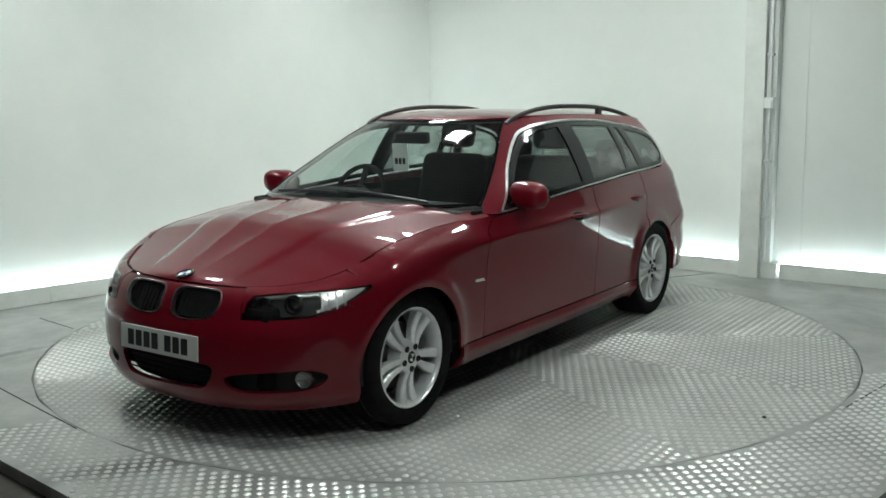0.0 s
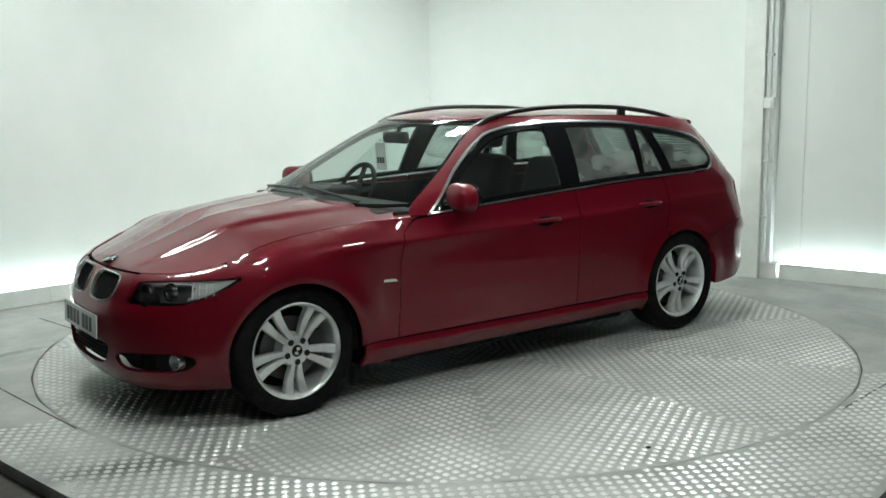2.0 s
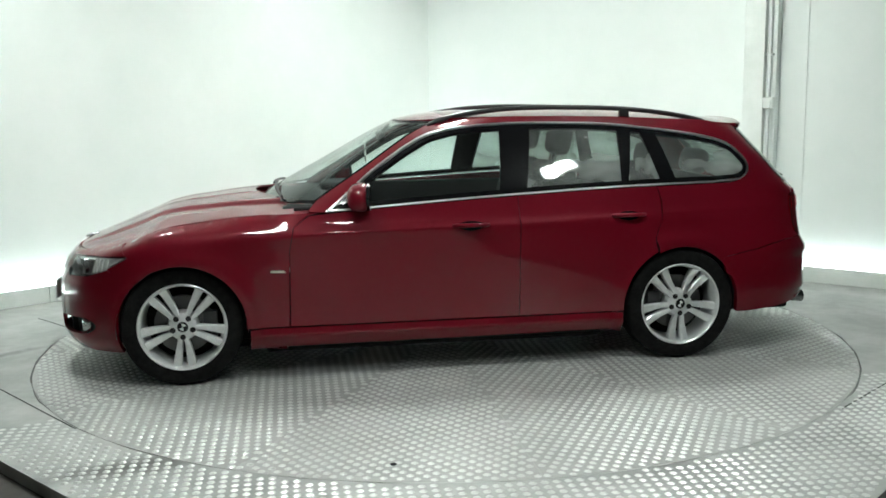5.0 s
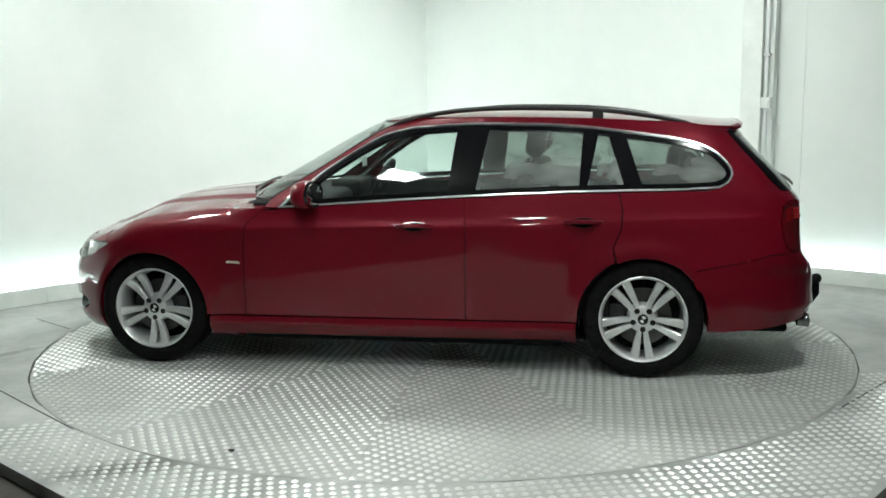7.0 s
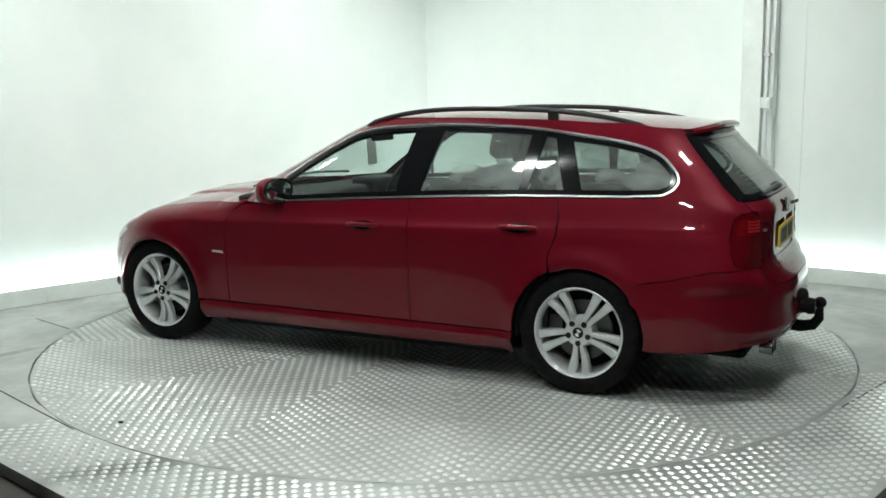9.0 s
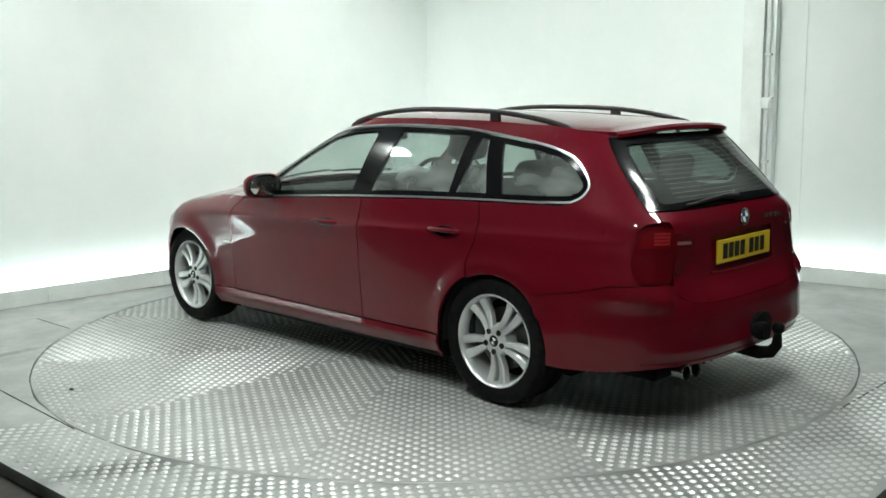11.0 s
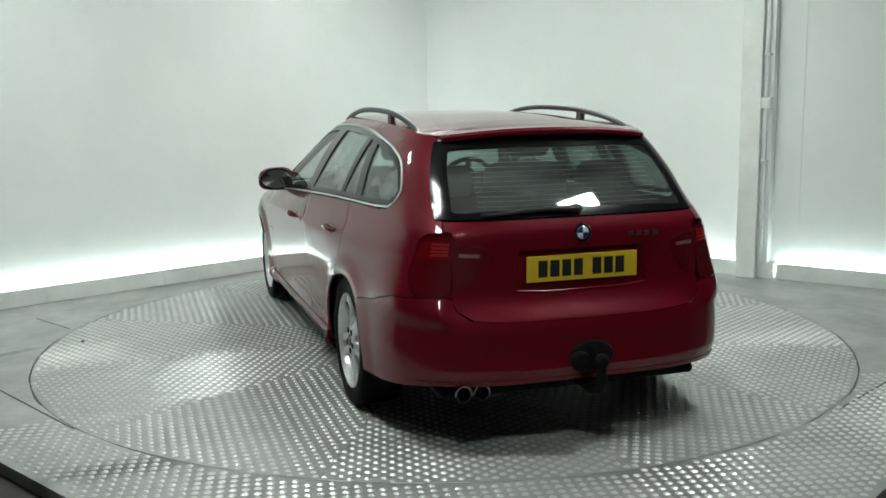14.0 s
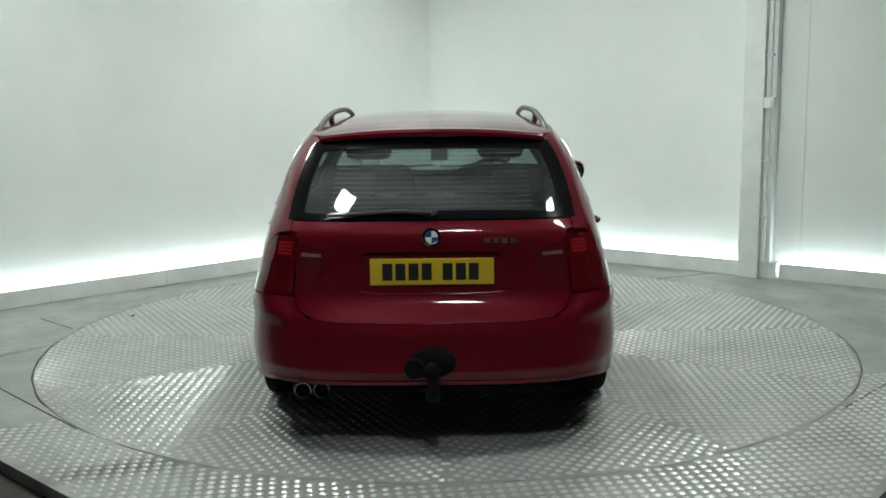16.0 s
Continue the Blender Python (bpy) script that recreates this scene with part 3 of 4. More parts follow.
            part("headlamp_projector", bm, REFLECTOR, bowl, smooth=40)
        bm = bmesh.new()
        for k in range(9):
            z = .612 + .062 * k / 8
            for y0 in (.715, .735, .755, .775):
                c = nose(b_of_y(y0, z), z) + Vector((-.012, 0, 0))
                bmesh.ops.create_icosphere(bm, subdivisions=1, radius=.006, matrix=Matrix.Translation((c.x, c.y if side == "left" else -c.y, c.z)))
        tagged(part("indicator_facets", bm, LAMPSILVER, bowl), kind="stuff")
        # wing repeater
        rp = xz([(.832, .594), (.915, .598), (.908, .610), (.845, .608)])
        part("wing_repeater", fill(rp, put, .02, rim=.01, lift=.006), AMBER, car, "slim clear wing repeater lens", smooth=40)
        # door handles
        for x, z in ((-.16, .815), (-1.06, .838)):
            # flat black patch; the recess's shade is in its colour
            cup = xz(smooth_line([(x - .085, z), (x, z - .028), (x + .085, z), (x, z + .022)], 6, True))
            part("handle_shade", fill(cup, put, .02, rim=.004, lift=.0015), GLOSSBLACK, car, "black patch for the shaded recess behind the door handle", smooth=40)
            s = 1 if side == "left" else -1
            y = skin(x, z).y
            bm = bmesh.new()
            tube(bm, [(x - .095, s * (y - .005), z), (x - .088, s * (y + .014), z + .002), (x - .05, s * (y + .026), z + .004), (x + .05, s * (y + .026), z + .004), (x + .088, s * (y + .014), z + .002), (x + .095, s * (y - .005), z)], [.010, .012, .0125, .0125, .012, .010], 10)
            part("door_handle", bm, RED, car, smooth=50)
        # tail lamps
        tl = rear(smooth_line([(.4505, .898), (.52, .915), (.585, .916), (.625, .900), (.652, .82), (.682, .71), (.63, .682), (.54, .678), (.47, .69), (.4505, .80)], 4, True))
        tl = [(.57 + (b - .57) * 1.03, .80 + (z - .80) * 1.03) for b, z in tl]
        putt = mir(tail)
        lamp = part("tail_lamp", fill(tl, putt, .03, rim=.02, lift=.004), TAILDARK, car, "red tail lamp wrapping the corner", smooth=40)
        bed = rear([(.41, .665), (.41, .93), (.55, .945), (.70, .93), (.70, .665)])
        part("lamp_bed", fill(bed, mir(lambda b, z: tail(b, z) + Vector((.013, -.010, 0))), .04, rim=0), RED, lamp, smooth=40)
        hi = rear([(.47, .828), (.47, .893), (.52, .906), (.58, .908), (.615, .896), (.638, .828)])
        part("tail_lamp_upper", fill(hi, putt, .03, rim=.006, lift=.007), TAILRED, lamp, smooth=40)
        # weakly glowing bars imitate the glint in the upper lens
        for z in (.842, .857, .872, .887):
            part("glint_bar", fill(rear([(.475, z), (.475, z + .011), (.565, z + .011), (.565, z)]), putt, .03, rim=.004, lift=.009), TAILGLINT, lamp, "red lens bar with a faint glow for its glint")
        # roof rail
        s = 1 if side == "left" else -1
        path = []
        for i in range(33):
            t = i / 32
            x = .02 - 1.67 * t
            lift = .046 * (1 - abs(2 * t - 1) ** 2.8) - .034 * (1 - t) ** 8 - .012 * t ** 8
            if t in (0, 1):
                lift -= .008
            y = .523 - .01 * (1 - t) + .02 * t * t
            path.append((x, s * y, ROOF_Z(x) + .004 + lift))
        bm = bmesh.new()
        tube(bm, path, [.012] + [.014] * 31 + [.012], 8)
        rail = part("roof_rail", bm, RAILBLACK, car, "arched satin black roof rail", smooth=60)
        x = -1.13
        bm = bmesh.new()
        box(bm, x - .03, x + .03, -.012, .012, ROOF_Z(x) - .01, ROOF_Z(x) + .048, .004, Matrix.Translation((0, s * .533, 0)))
        part("rail_foot", bm, RAILBLACK, rail)
        # door mirror
        bm = bmesh.new()
        bmesh.ops.create_uvsphere(bm, u_segments=24, v_segments=16, radius=1)
        for v in bm.verts:
            x, y, z = v.co
            f = lambda k, p: math.copysign(abs(k) ** p, k)
            v.co = Vector((f(x, .75) * (.082 if x > 0 else .035), f(y, .7) * .113, f(z, .72) * .074 - .008 * y))
        bmesh.ops.transform(bm, matrix=pose(.42, s * .905, .985, 0, 0, -8 * s), verts=bm.verts)
        mirror = part("door_mirror", bm, RED, car, "red door mirror with black foot", smooth=50)
        bm = bmesh.new()
        lathe(bm, [(.0001, .0), (.06, .0), (.066, -.006)], 28, pose(.383, s * .905, .985, 0, -90, -8 * s) @ Matrix.Diagonal((1.0, 1.54, 1, 1)))
        part("mirror_glass", bm, CHROME, mirror, smooth=40)
        bm = bmesh.new()
        lathe(bm, [(.064, -.004), (.072, .004), (.074, -.012)], 28, pose(.384, s * .905, .985, 0, -90, -8 * s) @ Matrix.Diagonal((1.0, 1.51, 1, 1)))
        part("mirror_rim", bm, GLOSSBLACK, mirror, smooth=40)
        bm = bmesh.new()
        tube(bm, [(.46, s * .80, .915), (.45, s * .84, .925), (.435, s * .88, .945)], [.03, .024, .03], 10)
        part("mirror_foot", bm, BLACKPLASTIC, mirror, smooth=50)
        # fog lamp
        c = nose(b_of_y(.665, .315), .315)
        m = Matrix.Translation((c.x - .008, s * (c.y - .004), .315)) @ pose(0, 0, 0, 0, 90, 16 * s)
        bm = bmesh.new()
        lathe(bm, [(.0001, -.006), (.022, -.004), (.031, .002), (.033, .006), (.036, .006), (.038, -.03)], 24, m)
        fog = part("fog_lamp", bm, FOGBOWL, car, "round clear fog lamp", smooth=40)
        bm = bmesh.new()
        lathe(bm, [(.0001, .012), (.02, .010), (.032, .006)], 24, m)
        part("fog_lens", bm, LENS, fog, smooth=40)


def build_front(car):
    # bumper: one skin across the nose with its openings
    end = lambda z: [a_nose(z) - a_of(1.38 + math.sqrt(max(.0001, ARCH_R ** 2 - (z - .312) ** 2)), z)]
    right_edge = [(end(z)[0], z) for z in (.20, .26, .32, .38, .44, .50, .552)] + [(b_of_y(.785, .626), .626)]
    hl_low = [(b_of_y(y, z), z) for y, z in ((.765, .613), (.69, .582), (.56, .573), (.418, .571), (.42, .63), (.44, .689))]
    mid = [(b, HOOD_Z(a_nose(.7) - b) - .005) for b in (.30, .25, .2, .1)]
    half = [(.0, .168), (.2, .166), (.5, .168), (.8, .172), (end(.18)[0], .18)] + right_edge + hl_low + mid
    outline = half + [(-b, z) for b, z in reversed(half) if b > 0]
    kid = [(b_of_y(y, z), z) for y, z in smooth_line([(.045, .575), (.035, .63), (.05, .672), (.12, .681), (.27, .680), (.315, .668), (.315, .62), (.275, .573), (.19, .556), (.09, .556)], 4, True)]
    low = [(-.30, .355), (-.22, .372), (0, .376), (.22, .372), (.30, .355), (.28, .295), (.22, .256), (0, .248), (-.22, .256), (-.28, .295)]
    low = [(b_of_y(y, z), z) for y, z in smooth_line(low, 4, True)]
    fogs = [(b_of_y(y, z), z) for y, z in smooth_line([(.36, .312), (.44, .340), (.58, .352), (.69, .356), (.735, .325), (.69, .275), (.54, .26), (.41, .262)], 4, True)]
    flip = lambda o: [(-b, z) for b, z in o]
    bumper = part("front_bumper", fill(outline, nose, .03, holes=[kid, flip(kid), low, fogs, flip(fogs)], rim=.02), RED, car, smooth=35)
    # grilles behind the openings
    for o, n in ((kid, "kidney_grille"), (flip(kid), "kidney_grille")):
        g = part(n, fill(o, lambda b, z: nose(b, z) + Vector((-.03, 0, 0)), .03, rim=0), GLOSSBLACK, car, "black kidney grille with chrome surround")
        cx, cz = sum(p[0] for p in o) / len(o), sum(p[1] for p in o) / len(o)
        big = [(cx + (b - cx) * 1.008, cz + (z - cz) * 1.012) for b, z in o]
        small = [(cx + (b - cx) * .978, cz + (z - cz) * .970) for b, z in o]
        part("grille_surround", fill(big, nose, .02, holes=[small], rim=.02, lift=.006), BRIGHTTRIM, g, smooth=40)
        lo, hi = min(p[0] for p in small), max(p[0] for p in small)
        for k in range(1, 10):
            b = lo + (hi - lo) * k / 10
            zs = [z for p, z in small if abs(p - b) < .03] or [.58, .68]
            p0, p1 = nose(b, min(zs) + .004), nose(b, max(zs) - .004)
            bm = bmesh.new()
            for p, q in ((p0, p1),):
                box(bm, -.012, .012, -.0025, .0025, 0, (q - p).length, m=Matrix.Translation(p + Vector((-.012, 0, 0))) @ (q - p).to_track_quat("Z", "Y").to_matrix().to_4x4())
            part("grille_bar", bm, RUBBER, g)
    for o in (low, fogs, flip(fogs)):
        g = part("lower_grille", fill(o, lambda b, z: nose(b, z) + Vector((-.045, 0, 0)), .04, rim=0), GAPDARK, car, "black lower intake")
        lo, hi = min(p[0] for p in o), max(p[0] for p in o)
        for z in (.285, .31, .335, .36) if o is low else ():
            bs = [b for b, q in dense(o, .01) if abs(q - z) < .008]
            if len(bs) > 1:
                bm = bmesh.new()
                pts = [nose(min(bs) + (max(bs) - min(bs)) * i / 10, z) + Vector((-.015, 0, 0)) for i in range(11)]
                tube(bm, pts, .004, 5)
                part("intake_bar", bm, RUBBER, g)
    c = nose(0, .44)
    plate(car, Matrix.Translation((c.x + .012, 0, .440)) @ pose(0, 0, 0, 90, 0, 90) @ pose(0, 0, 0, -3), PLATE_W, "white number plate with dark bars", "front_plate")
    # bonnet
    rim_front = [nose(b, HOOD_Z(a_nose(.7) - abs(b))) for b in np.linspace(-.80, .80, 51)]
    side_l = [skin(a, HOOD_Z(a)) for a in np.linspace(a_nose(.7) - .82, .72, 34)]
    cowl = [Vector((1.0 - .36 * (y / .72) ** 2, y, 0)) for y in np.linspace(.70, -.70, 25)]
    loop = [(p.x, p.y) for p in rim_front] + [(p.x, p.y) for p in side_l] + [(p.x, p.y) for p in cowl] + [(p.x, -p.y) for p in reversed(side_l)]
    ex = sorted([(p.x, abs(p.y), p.z) for p in rim_front + side_l])
    xs, ys, zs = [p[0] for p in ex], [p[1] for p in ex], [p[2] for p in ex]

    def top(x, y):
        ye, ze = max(.02, float(np.interp(x, xs, ys))), float(np.interp(x, xs, zs))
        q = min(1, abs(y) / ye)
        c = .062 * min(1, ye / .7) ** 1.5
        yr = .27 + .26 * max(0, min(1, (2.0 - x) / 1.1))
        crease = .015 / (1 + math.exp((abs(y) - yr) / .009)) * max(0, min(1, (2.02 - x) / .25)) * max(0, min(1, ye / .7))
        inner = .05 + .15 * max(0, min(1, (2.0 - x) / 1.1))   # the inner pair of ridges above the grilles
        crease += .007 * cusp(abs(y) - inner, .035) * max(0, min(1, (2.0 - x) / .3))
        return Vector((x, y, ze + c * (1 - q ** 2.2) + crease))
    ridges = [[(x, s * (k + w * max(0, min(1, (2.0 - x) / 1.1)) + d)) for x in np.linspace(1.02, 1.98, 24)] for s in (1, -1) for k, w in ((.05, .15), (.27, .26)) for d in (-.014, 0, .014)]
    part("bonnet", fill(loop, top, .025, rim=.01, lines=ridges), RED, car, smooth=35)
    badge(car, Matrix.Translation(top(1.965, 0) + Vector((0, 0, .004))) @ pose(0, 0, 0, 0, 16, 0) @ pose(0, 0, 0, 0, 0, 90), .041)
    # cowl and wipers
    bm = bmesh.new()
    lo = [Vector((1.0 - .36 * (y / .72) ** 2, y, float(np.interp(1.0 - .36 * (y / .72) ** 2, xs, zs)) + .03 * (1 - (y / .72) ** 2))) for y in np.linspace(-.72, .72, 25)]
    rows = []
    for p in lo:
        rows.append([bm.verts.new(p + Vector((.0, 0, -.004))), bm.verts.new(p + Vector((-.05, 0, -.03))), bm.verts.new(p + Vector((-.16, 0, .0)))])
    for q, w in zip(rows, rows[1:]):
        for k in range(2):
            bm.faces.new((q[k], q[k + 1], w[k + 1], w[k]))
    part("cowl_panel", bm, BLACKPLASTIC, car, "black plastic cowl under the windscreen", smooth=40)
    for y0, y1 in ((.55, .02), (-.02, -.52)):
        bm = bmesh.new()
        pts = []
        for i in range(9):
            y = y0 + (y1 - y0) * i / 8
            z = .985 + .012 * i / 8 - .05 * (y / .7) ** 2
            p = screen(b_of_y(y, z, "nose", True), z)
            pts.append(p + Vector((.018, 0, .012)))
        tube(bm, pts, .008, 6)
        part("wiper", bm, BLACKPLASTIC, car, "black windscreen wiper")


def build_top(car):
    # windscreen
    right = [(.886, .945), (.855, 1.05), (.828, 1.12), (.793, 1.20), (.753, 1.29), (.741, 1.345), (.740, 1.364)]
    o = [(-.6, .940), (0, .938), (.6, .940)] + right + [(.4, 1.366), (0, 1.366), (-.4, 1.366)] + [(-k, z) for k, z in reversed(right)]
    inner = [(b * .972, .952 + (z - .938) * .962) for b, z in o]
    glass_in = part("windscreen", fill(o, screen, .06, rim=0, lift=-.002), SCREENGLASS, car, smooth=60)
    part("windscreen_band", fill(o, screen, .05, holes=[inner], rim=.01, lift=.001), GLOSSBLACK, glass_in, "black ceramic band", smooth=40)
    # roof
    front = [screen(b, 1.368) for b in np.linspace(-.90, .90, 41)]
    sides = [skin(a, ROOF_Z(a) - .002, True) for a in np.linspace(-.02, a_tail(1.318) + rear([(.63, 1.318)])[0][0], 44)]
    sides = [p for p in sides if p.x < front[-1].x - .01]
    back = [tail(rear([(b, 1.318)])[0][0], 1.318) + Vector((-.03, 0, 0)) for b in np.linspace(.62, -.62, 31)]
    loop = [(p.x, p.y) for p in front] + [(p.x, p.y) for p in sides] + [(p.x, p.y) for p in back] + [(p.x, -p.y) for p in reversed(sides)]
    ex = sorted([(p.x, abs(p.y)) for p in front + sides])
    xs, ys = [p[0] for p in ex], [p[1] for p in ex]

    def top(x, y):
        ye = max(.02, float(np.interp(x, xs, ys)))
        ze = ROOF_Z(x) if x < -.2 else ROOF_Z(-.2) + (1.368 - ROOF_Z(-.2)) * min(1, (x + .2) / .3)
        c = .036 * min(1, ye / .55) ** 1.5
        return Vector((x, y, ze + .001 + c * (1 - min(1, abs(y) / ye) ** 2.4)))
    part("roof", fill(loop, top, .04, rim=.02), RED, car, smooth=35)
    part("headlining", fill([(x * .97 - .02, y * .94) for x, y in loop], lambda x, y: top(x, y) + Vector((0, 0, -.035)), .12, rim=0), LINING, car, smooth=40)
    # spoiler under the roof's trailing edge
    bm = bmesh.new()
    rows = []
    for k in np.linspace(-.62, .62, 31):
        p = tail(rear([(k, 1.318)])[0][0], 1.318) + Vector((-.03, 0, 0))
        z = top(p.x, p.y).z
        out = Vector((-1, p.y * .5, 0)).normalized()
        rows.append([bm.verts.new((p.x + .004, p.y, z + .001)), bm.verts.new((p.x + out.x * .016, p.y + out.y * .016, z - .010)),
                     bm.verts.new((p.x + out.x * .014, p.y + out.y * .014, z - .026)), bm.verts.new((p.x + .07, p.y * .95, z - .050))])
    for q, w in zip(rows, rows[1:]):
        for k in range(3):
            bm.faces.new((q[k], q[k + 1], w[k + 1], w[k]))
    part("rear_spoiler", bm, RED, car, smooth=60)
    bm = bmesh.new()
    box(bm, -.004, .004, -.13, .13, -.006, .006, .002, pose(-1.932, 0, 1.332))
    part("high_brake_lamp", bm, TAILDARK, car, "dark red high brake lamp")


def build_rear(car):
    # tailgate
    half = [(0, .5665), (.2, .569), (.36, .581), (.43, .615), (.445, .68), (.445, .80), (.447, .91), (.47, .94), (.508, .945), (.508, .980)]
    half = rear(half)
    o = half + [(-b, z) for b, z in reversed(half) if b > 0]
    rec = [(b_of_y(y, z, "tail"), z) for y, z in ((-.31, .69), (-.29, .855), (.29, .855), (.31, .69), (.2, .675), (-.2, .675))]
    gate_ob = part("tailgate", fill(o, tail, .03, holes=[rec], rim=.015), RED, car, smooth=35)
    part("plate_recess", fill(rec, lambda b, z: tail(b, z) + Vector((.015 * min(1, max(0, (z - .67) / .15)) + .002, 0, 0)), .03, rim=0), RED, gate_ob, smooth=40)
    bm = bmesh.new()
    tube(bm, [tail(b_of_y(y, .674 + .012 * min(1, abs(y) / .31) ** 4, "tail"), .674 + .012 * min(1, abs(y) / .31) ** 4) + Vector((.001, 0, 0)) for y in np.linspace(-.30, .30, 25)], .006, 8)
    part("recess_lip", bm, RED, gate_ob, smooth=60)
    # rear glass in its black frame
    hg = [(0, .985), (.3, .985), (.505, .983), (.528, 1.05), (.563, 1.15), (.593, 1.25), (.60, 1.298), (.3, 1.308), (0, 1.31)]
    hg = rear([(b + .045 if b > .4 else b, z) for b, z in hg])
    og = hg + [(-b, z) for b, z in reversed(hg) if b > 0]
    hi = [(0, 1.02), (.25, 1.016), (.40, 1.010), (.425, 1.05), (.455, 1.15), (.475, 1.24), (.46, 1.262), (.3, 1.270), (0, 1.272)]
    hi = rear([(b + .04 if b > .35 else b, z) for b, z in hi])
    ig = smooth_line(hi + [(-b, z) for b, z in reversed(hi[1:-1])], 3, True)
    frame_ob = part("rear_window_frame", fill(og, tail, .03, holes=[ig], rim=.012, lift=.005), GLOSSBLACK, car, "gloss black rear window border", smooth=40)
    part("rear_window", fill(ig, tail, .05, rim=0, lift=.002), REARGLASS, frame_ob, "dark rear window with heating wires", smooth=60)
    for k in range(12):
        z = 1.035 + .215 * k / 11
        bm = bmesh.new()
        tube(bm, [tail(b, z) + Vector((.006, 0, 0)) for b in np.linspace(-.33, .33, 15)], .0013, 3)
        part("heating_wire", bm, PIPEGREY, frame_ob)
    bm = bmesh.new()
    tube(bm, [tail(b, z) + Vector((-.022, 0, .004)) for b, z in ((0, 1.012), (.03, 1.018), (.12, 1.012), (.24, 1.004), (.32, 1.002))], [.016, .012, .009, .007, .005], 8)
    w = part("rear_wiper", bm, BLACKPLASTIC, car, "black rear wiper", smooth=50)
    bm = bmesh.new()
    lathe(bm, [(.0001, .025), (.02, .022), (.026, 0)], 16, Matrix.Translation(tail(0, 1.012)) @ pose(0, 0, 0, 0, -70, 0))
    part("wiper_boss", bm, BLACKPLASTIC, w, smooth=50)
    # boot lamps on the tailgate
    for s in (1, -1):
        lo = [(s * b, z) for b, z in rear(smooth_line([(.29, .81), (.29, .855), (.34, .875), (.438, .885), (.440, .80), (.436, .71), (.39, .705), (.33, .74)], 4, True))]
        l = part("tailgate_lamp", fill(lo, tail, .03, rim=.01, lift=.003), TAILDARK, car, "dark red tailgate lamp", smooth=40)
        part("reversing_lens", fill([(s * b, z) for b, z in rear([(.32, .835), (.32, .849), (.42, .855), (.42, .839)])], tail, .03, rim=.004, lift=.006), REVERSE, l, "pale reversing lens")
    # bumper
    edge = [(a_of(-1.38 - math.sqrt(max(.0001, ARCH_R ** 2 - (z - .312) ** 2)), z) - a_tail(z), z) for z in (.262, .33, .40, .47, .53, .568)]
    half = [(0, .315), (.2, .312), (.5, .305), (.8, .285), (edge[0][0] - .05, .258)] + edge + [(a_of(x, z) - a_tail(z), z) for x, z in reversed(JOIN)] + rear([(.66, .668), (.50, .668), (.449, .662), (.437, .612), (.378, .5795), (.2, .5665)])
    o = half + [(0, .564)] + [(-b, z) for b, z in reversed(half) if b > 0]
    bump = part("rear_bumper", fill(o, tail, .03, rim=.03, lift=.002, lines=[[(b, .365 + d) for b in np.linspace(-1.15, 1.15, 60)] for d in (-.011, 0, .011)]), RED, car, smooth=35)
    part("lower_bumper_strip", fill([(-.75, .300), (-.75, .318), (0, .325), (.75, .318), (.75, .300), (0, .305)], tail, .03, rim=.004, lift=.006), RED, bump, smooth=35)
    c = tail(0, .775)
    plate(car, Matrix.Translation((c.x - .008, 0, .773)) @ pose(0, 0, 0, 90, 0, -90), PLATE_Y, "yellow number plate with dark bars", "rear_plate")
    badge(car, Matrix.Translation(tail(0, .918) + Vector((-.005, 0, 0))) @ pose(0, 0, 0, 90, 0, -90) @ pose(0, 0, 0, -6), .040)
    # model script: too small to read, four raised bars
    p = tail(b_of_y(-.29, .9, "tail"), .91)
    bm = bmesh.new()
    for k, w in enumerate((.020, .017, .019, .021)):
        box(bm, -.068 + .036 * k, -.068 + .036 * k + w + .006, 0, .020, 0, .004, .001)
    bmesh.ops.transform(bm, matrix=Matrix.Translation((p.x - .008, -.29, .893)) @ pose(0, 0, 0, 90, 0, -90 - 9), verts=bm.verts)
    part("model_script", bm, CHROME, car, "small chrome script as plain bars")
    # tow bar
    bm = bmesh.new()
    lathe(bm, [(.0001, .03), (.05, .03), (.062, .022), (.068, 0), (.066, -.03)], 32, pose(-2.335, 0, .405, 0, -90, 0) @ Matrix.Diagonal((1, 1.5, 1, 1)))
    tow = part("tow_bar", bm, RUBBER, car, "black tow bar with ball and socket plate", smooth=40)
    bm = bmesh.new()
    tube(bm, [(-2.22, 0, .275), (-2.34, 0, .268), (-2.40, 0, .280), (-2.428, 0, .318), (-2.432, 0, .375)], [.030, .032, .030, .026, .018], 12)
    part("tow_neck", bm, RUBBER, tow, smooth=50)
    bm = bmesh.new()
    bmesh.ops.create_uvsphere(bm, u_segments=20, v_segments=12, radius=.031, matrix=pose(-2.432, 0, .402))
    part("tow_ball", bm, RUBBER, tow, smooth=50)
    bm = bmesh.new()
    lathe(bm, [(.0001, .03), (.04, .03), (.045, 0), (.03, -.04)], 20, pose(-2.385, .075, .395, 0, -90, 0))
    part("tow_socket", bm, RUBBER, tow, smooth=40)
    # twin exhaust
    for y in (.555, .475):
        bm = bmesh.new()
        lathe(bm, [(.031, -.045), (.036, .0), (.0385, .010), (.037, .016), (.030, .013), (.0275, -.04)], 24, pose(-2.262, y, .272, 0, -90, 0))
        part("exhaust_pipe", bm, PIPESTEEL, car, "dark chrome exhaust tail pipe", smooth=40)
    bm = bmesh.new()
    for k in range(12):
        box(bm, -2.2 + .004, -2.19, -.45 + .07 * k, -.44 + .07 * k, .235, .26)
    box(bm, -2.16, -1.76, -.62, .62, .215, .265, .02)
    part("rear_valance", bm, RUBBER, car)


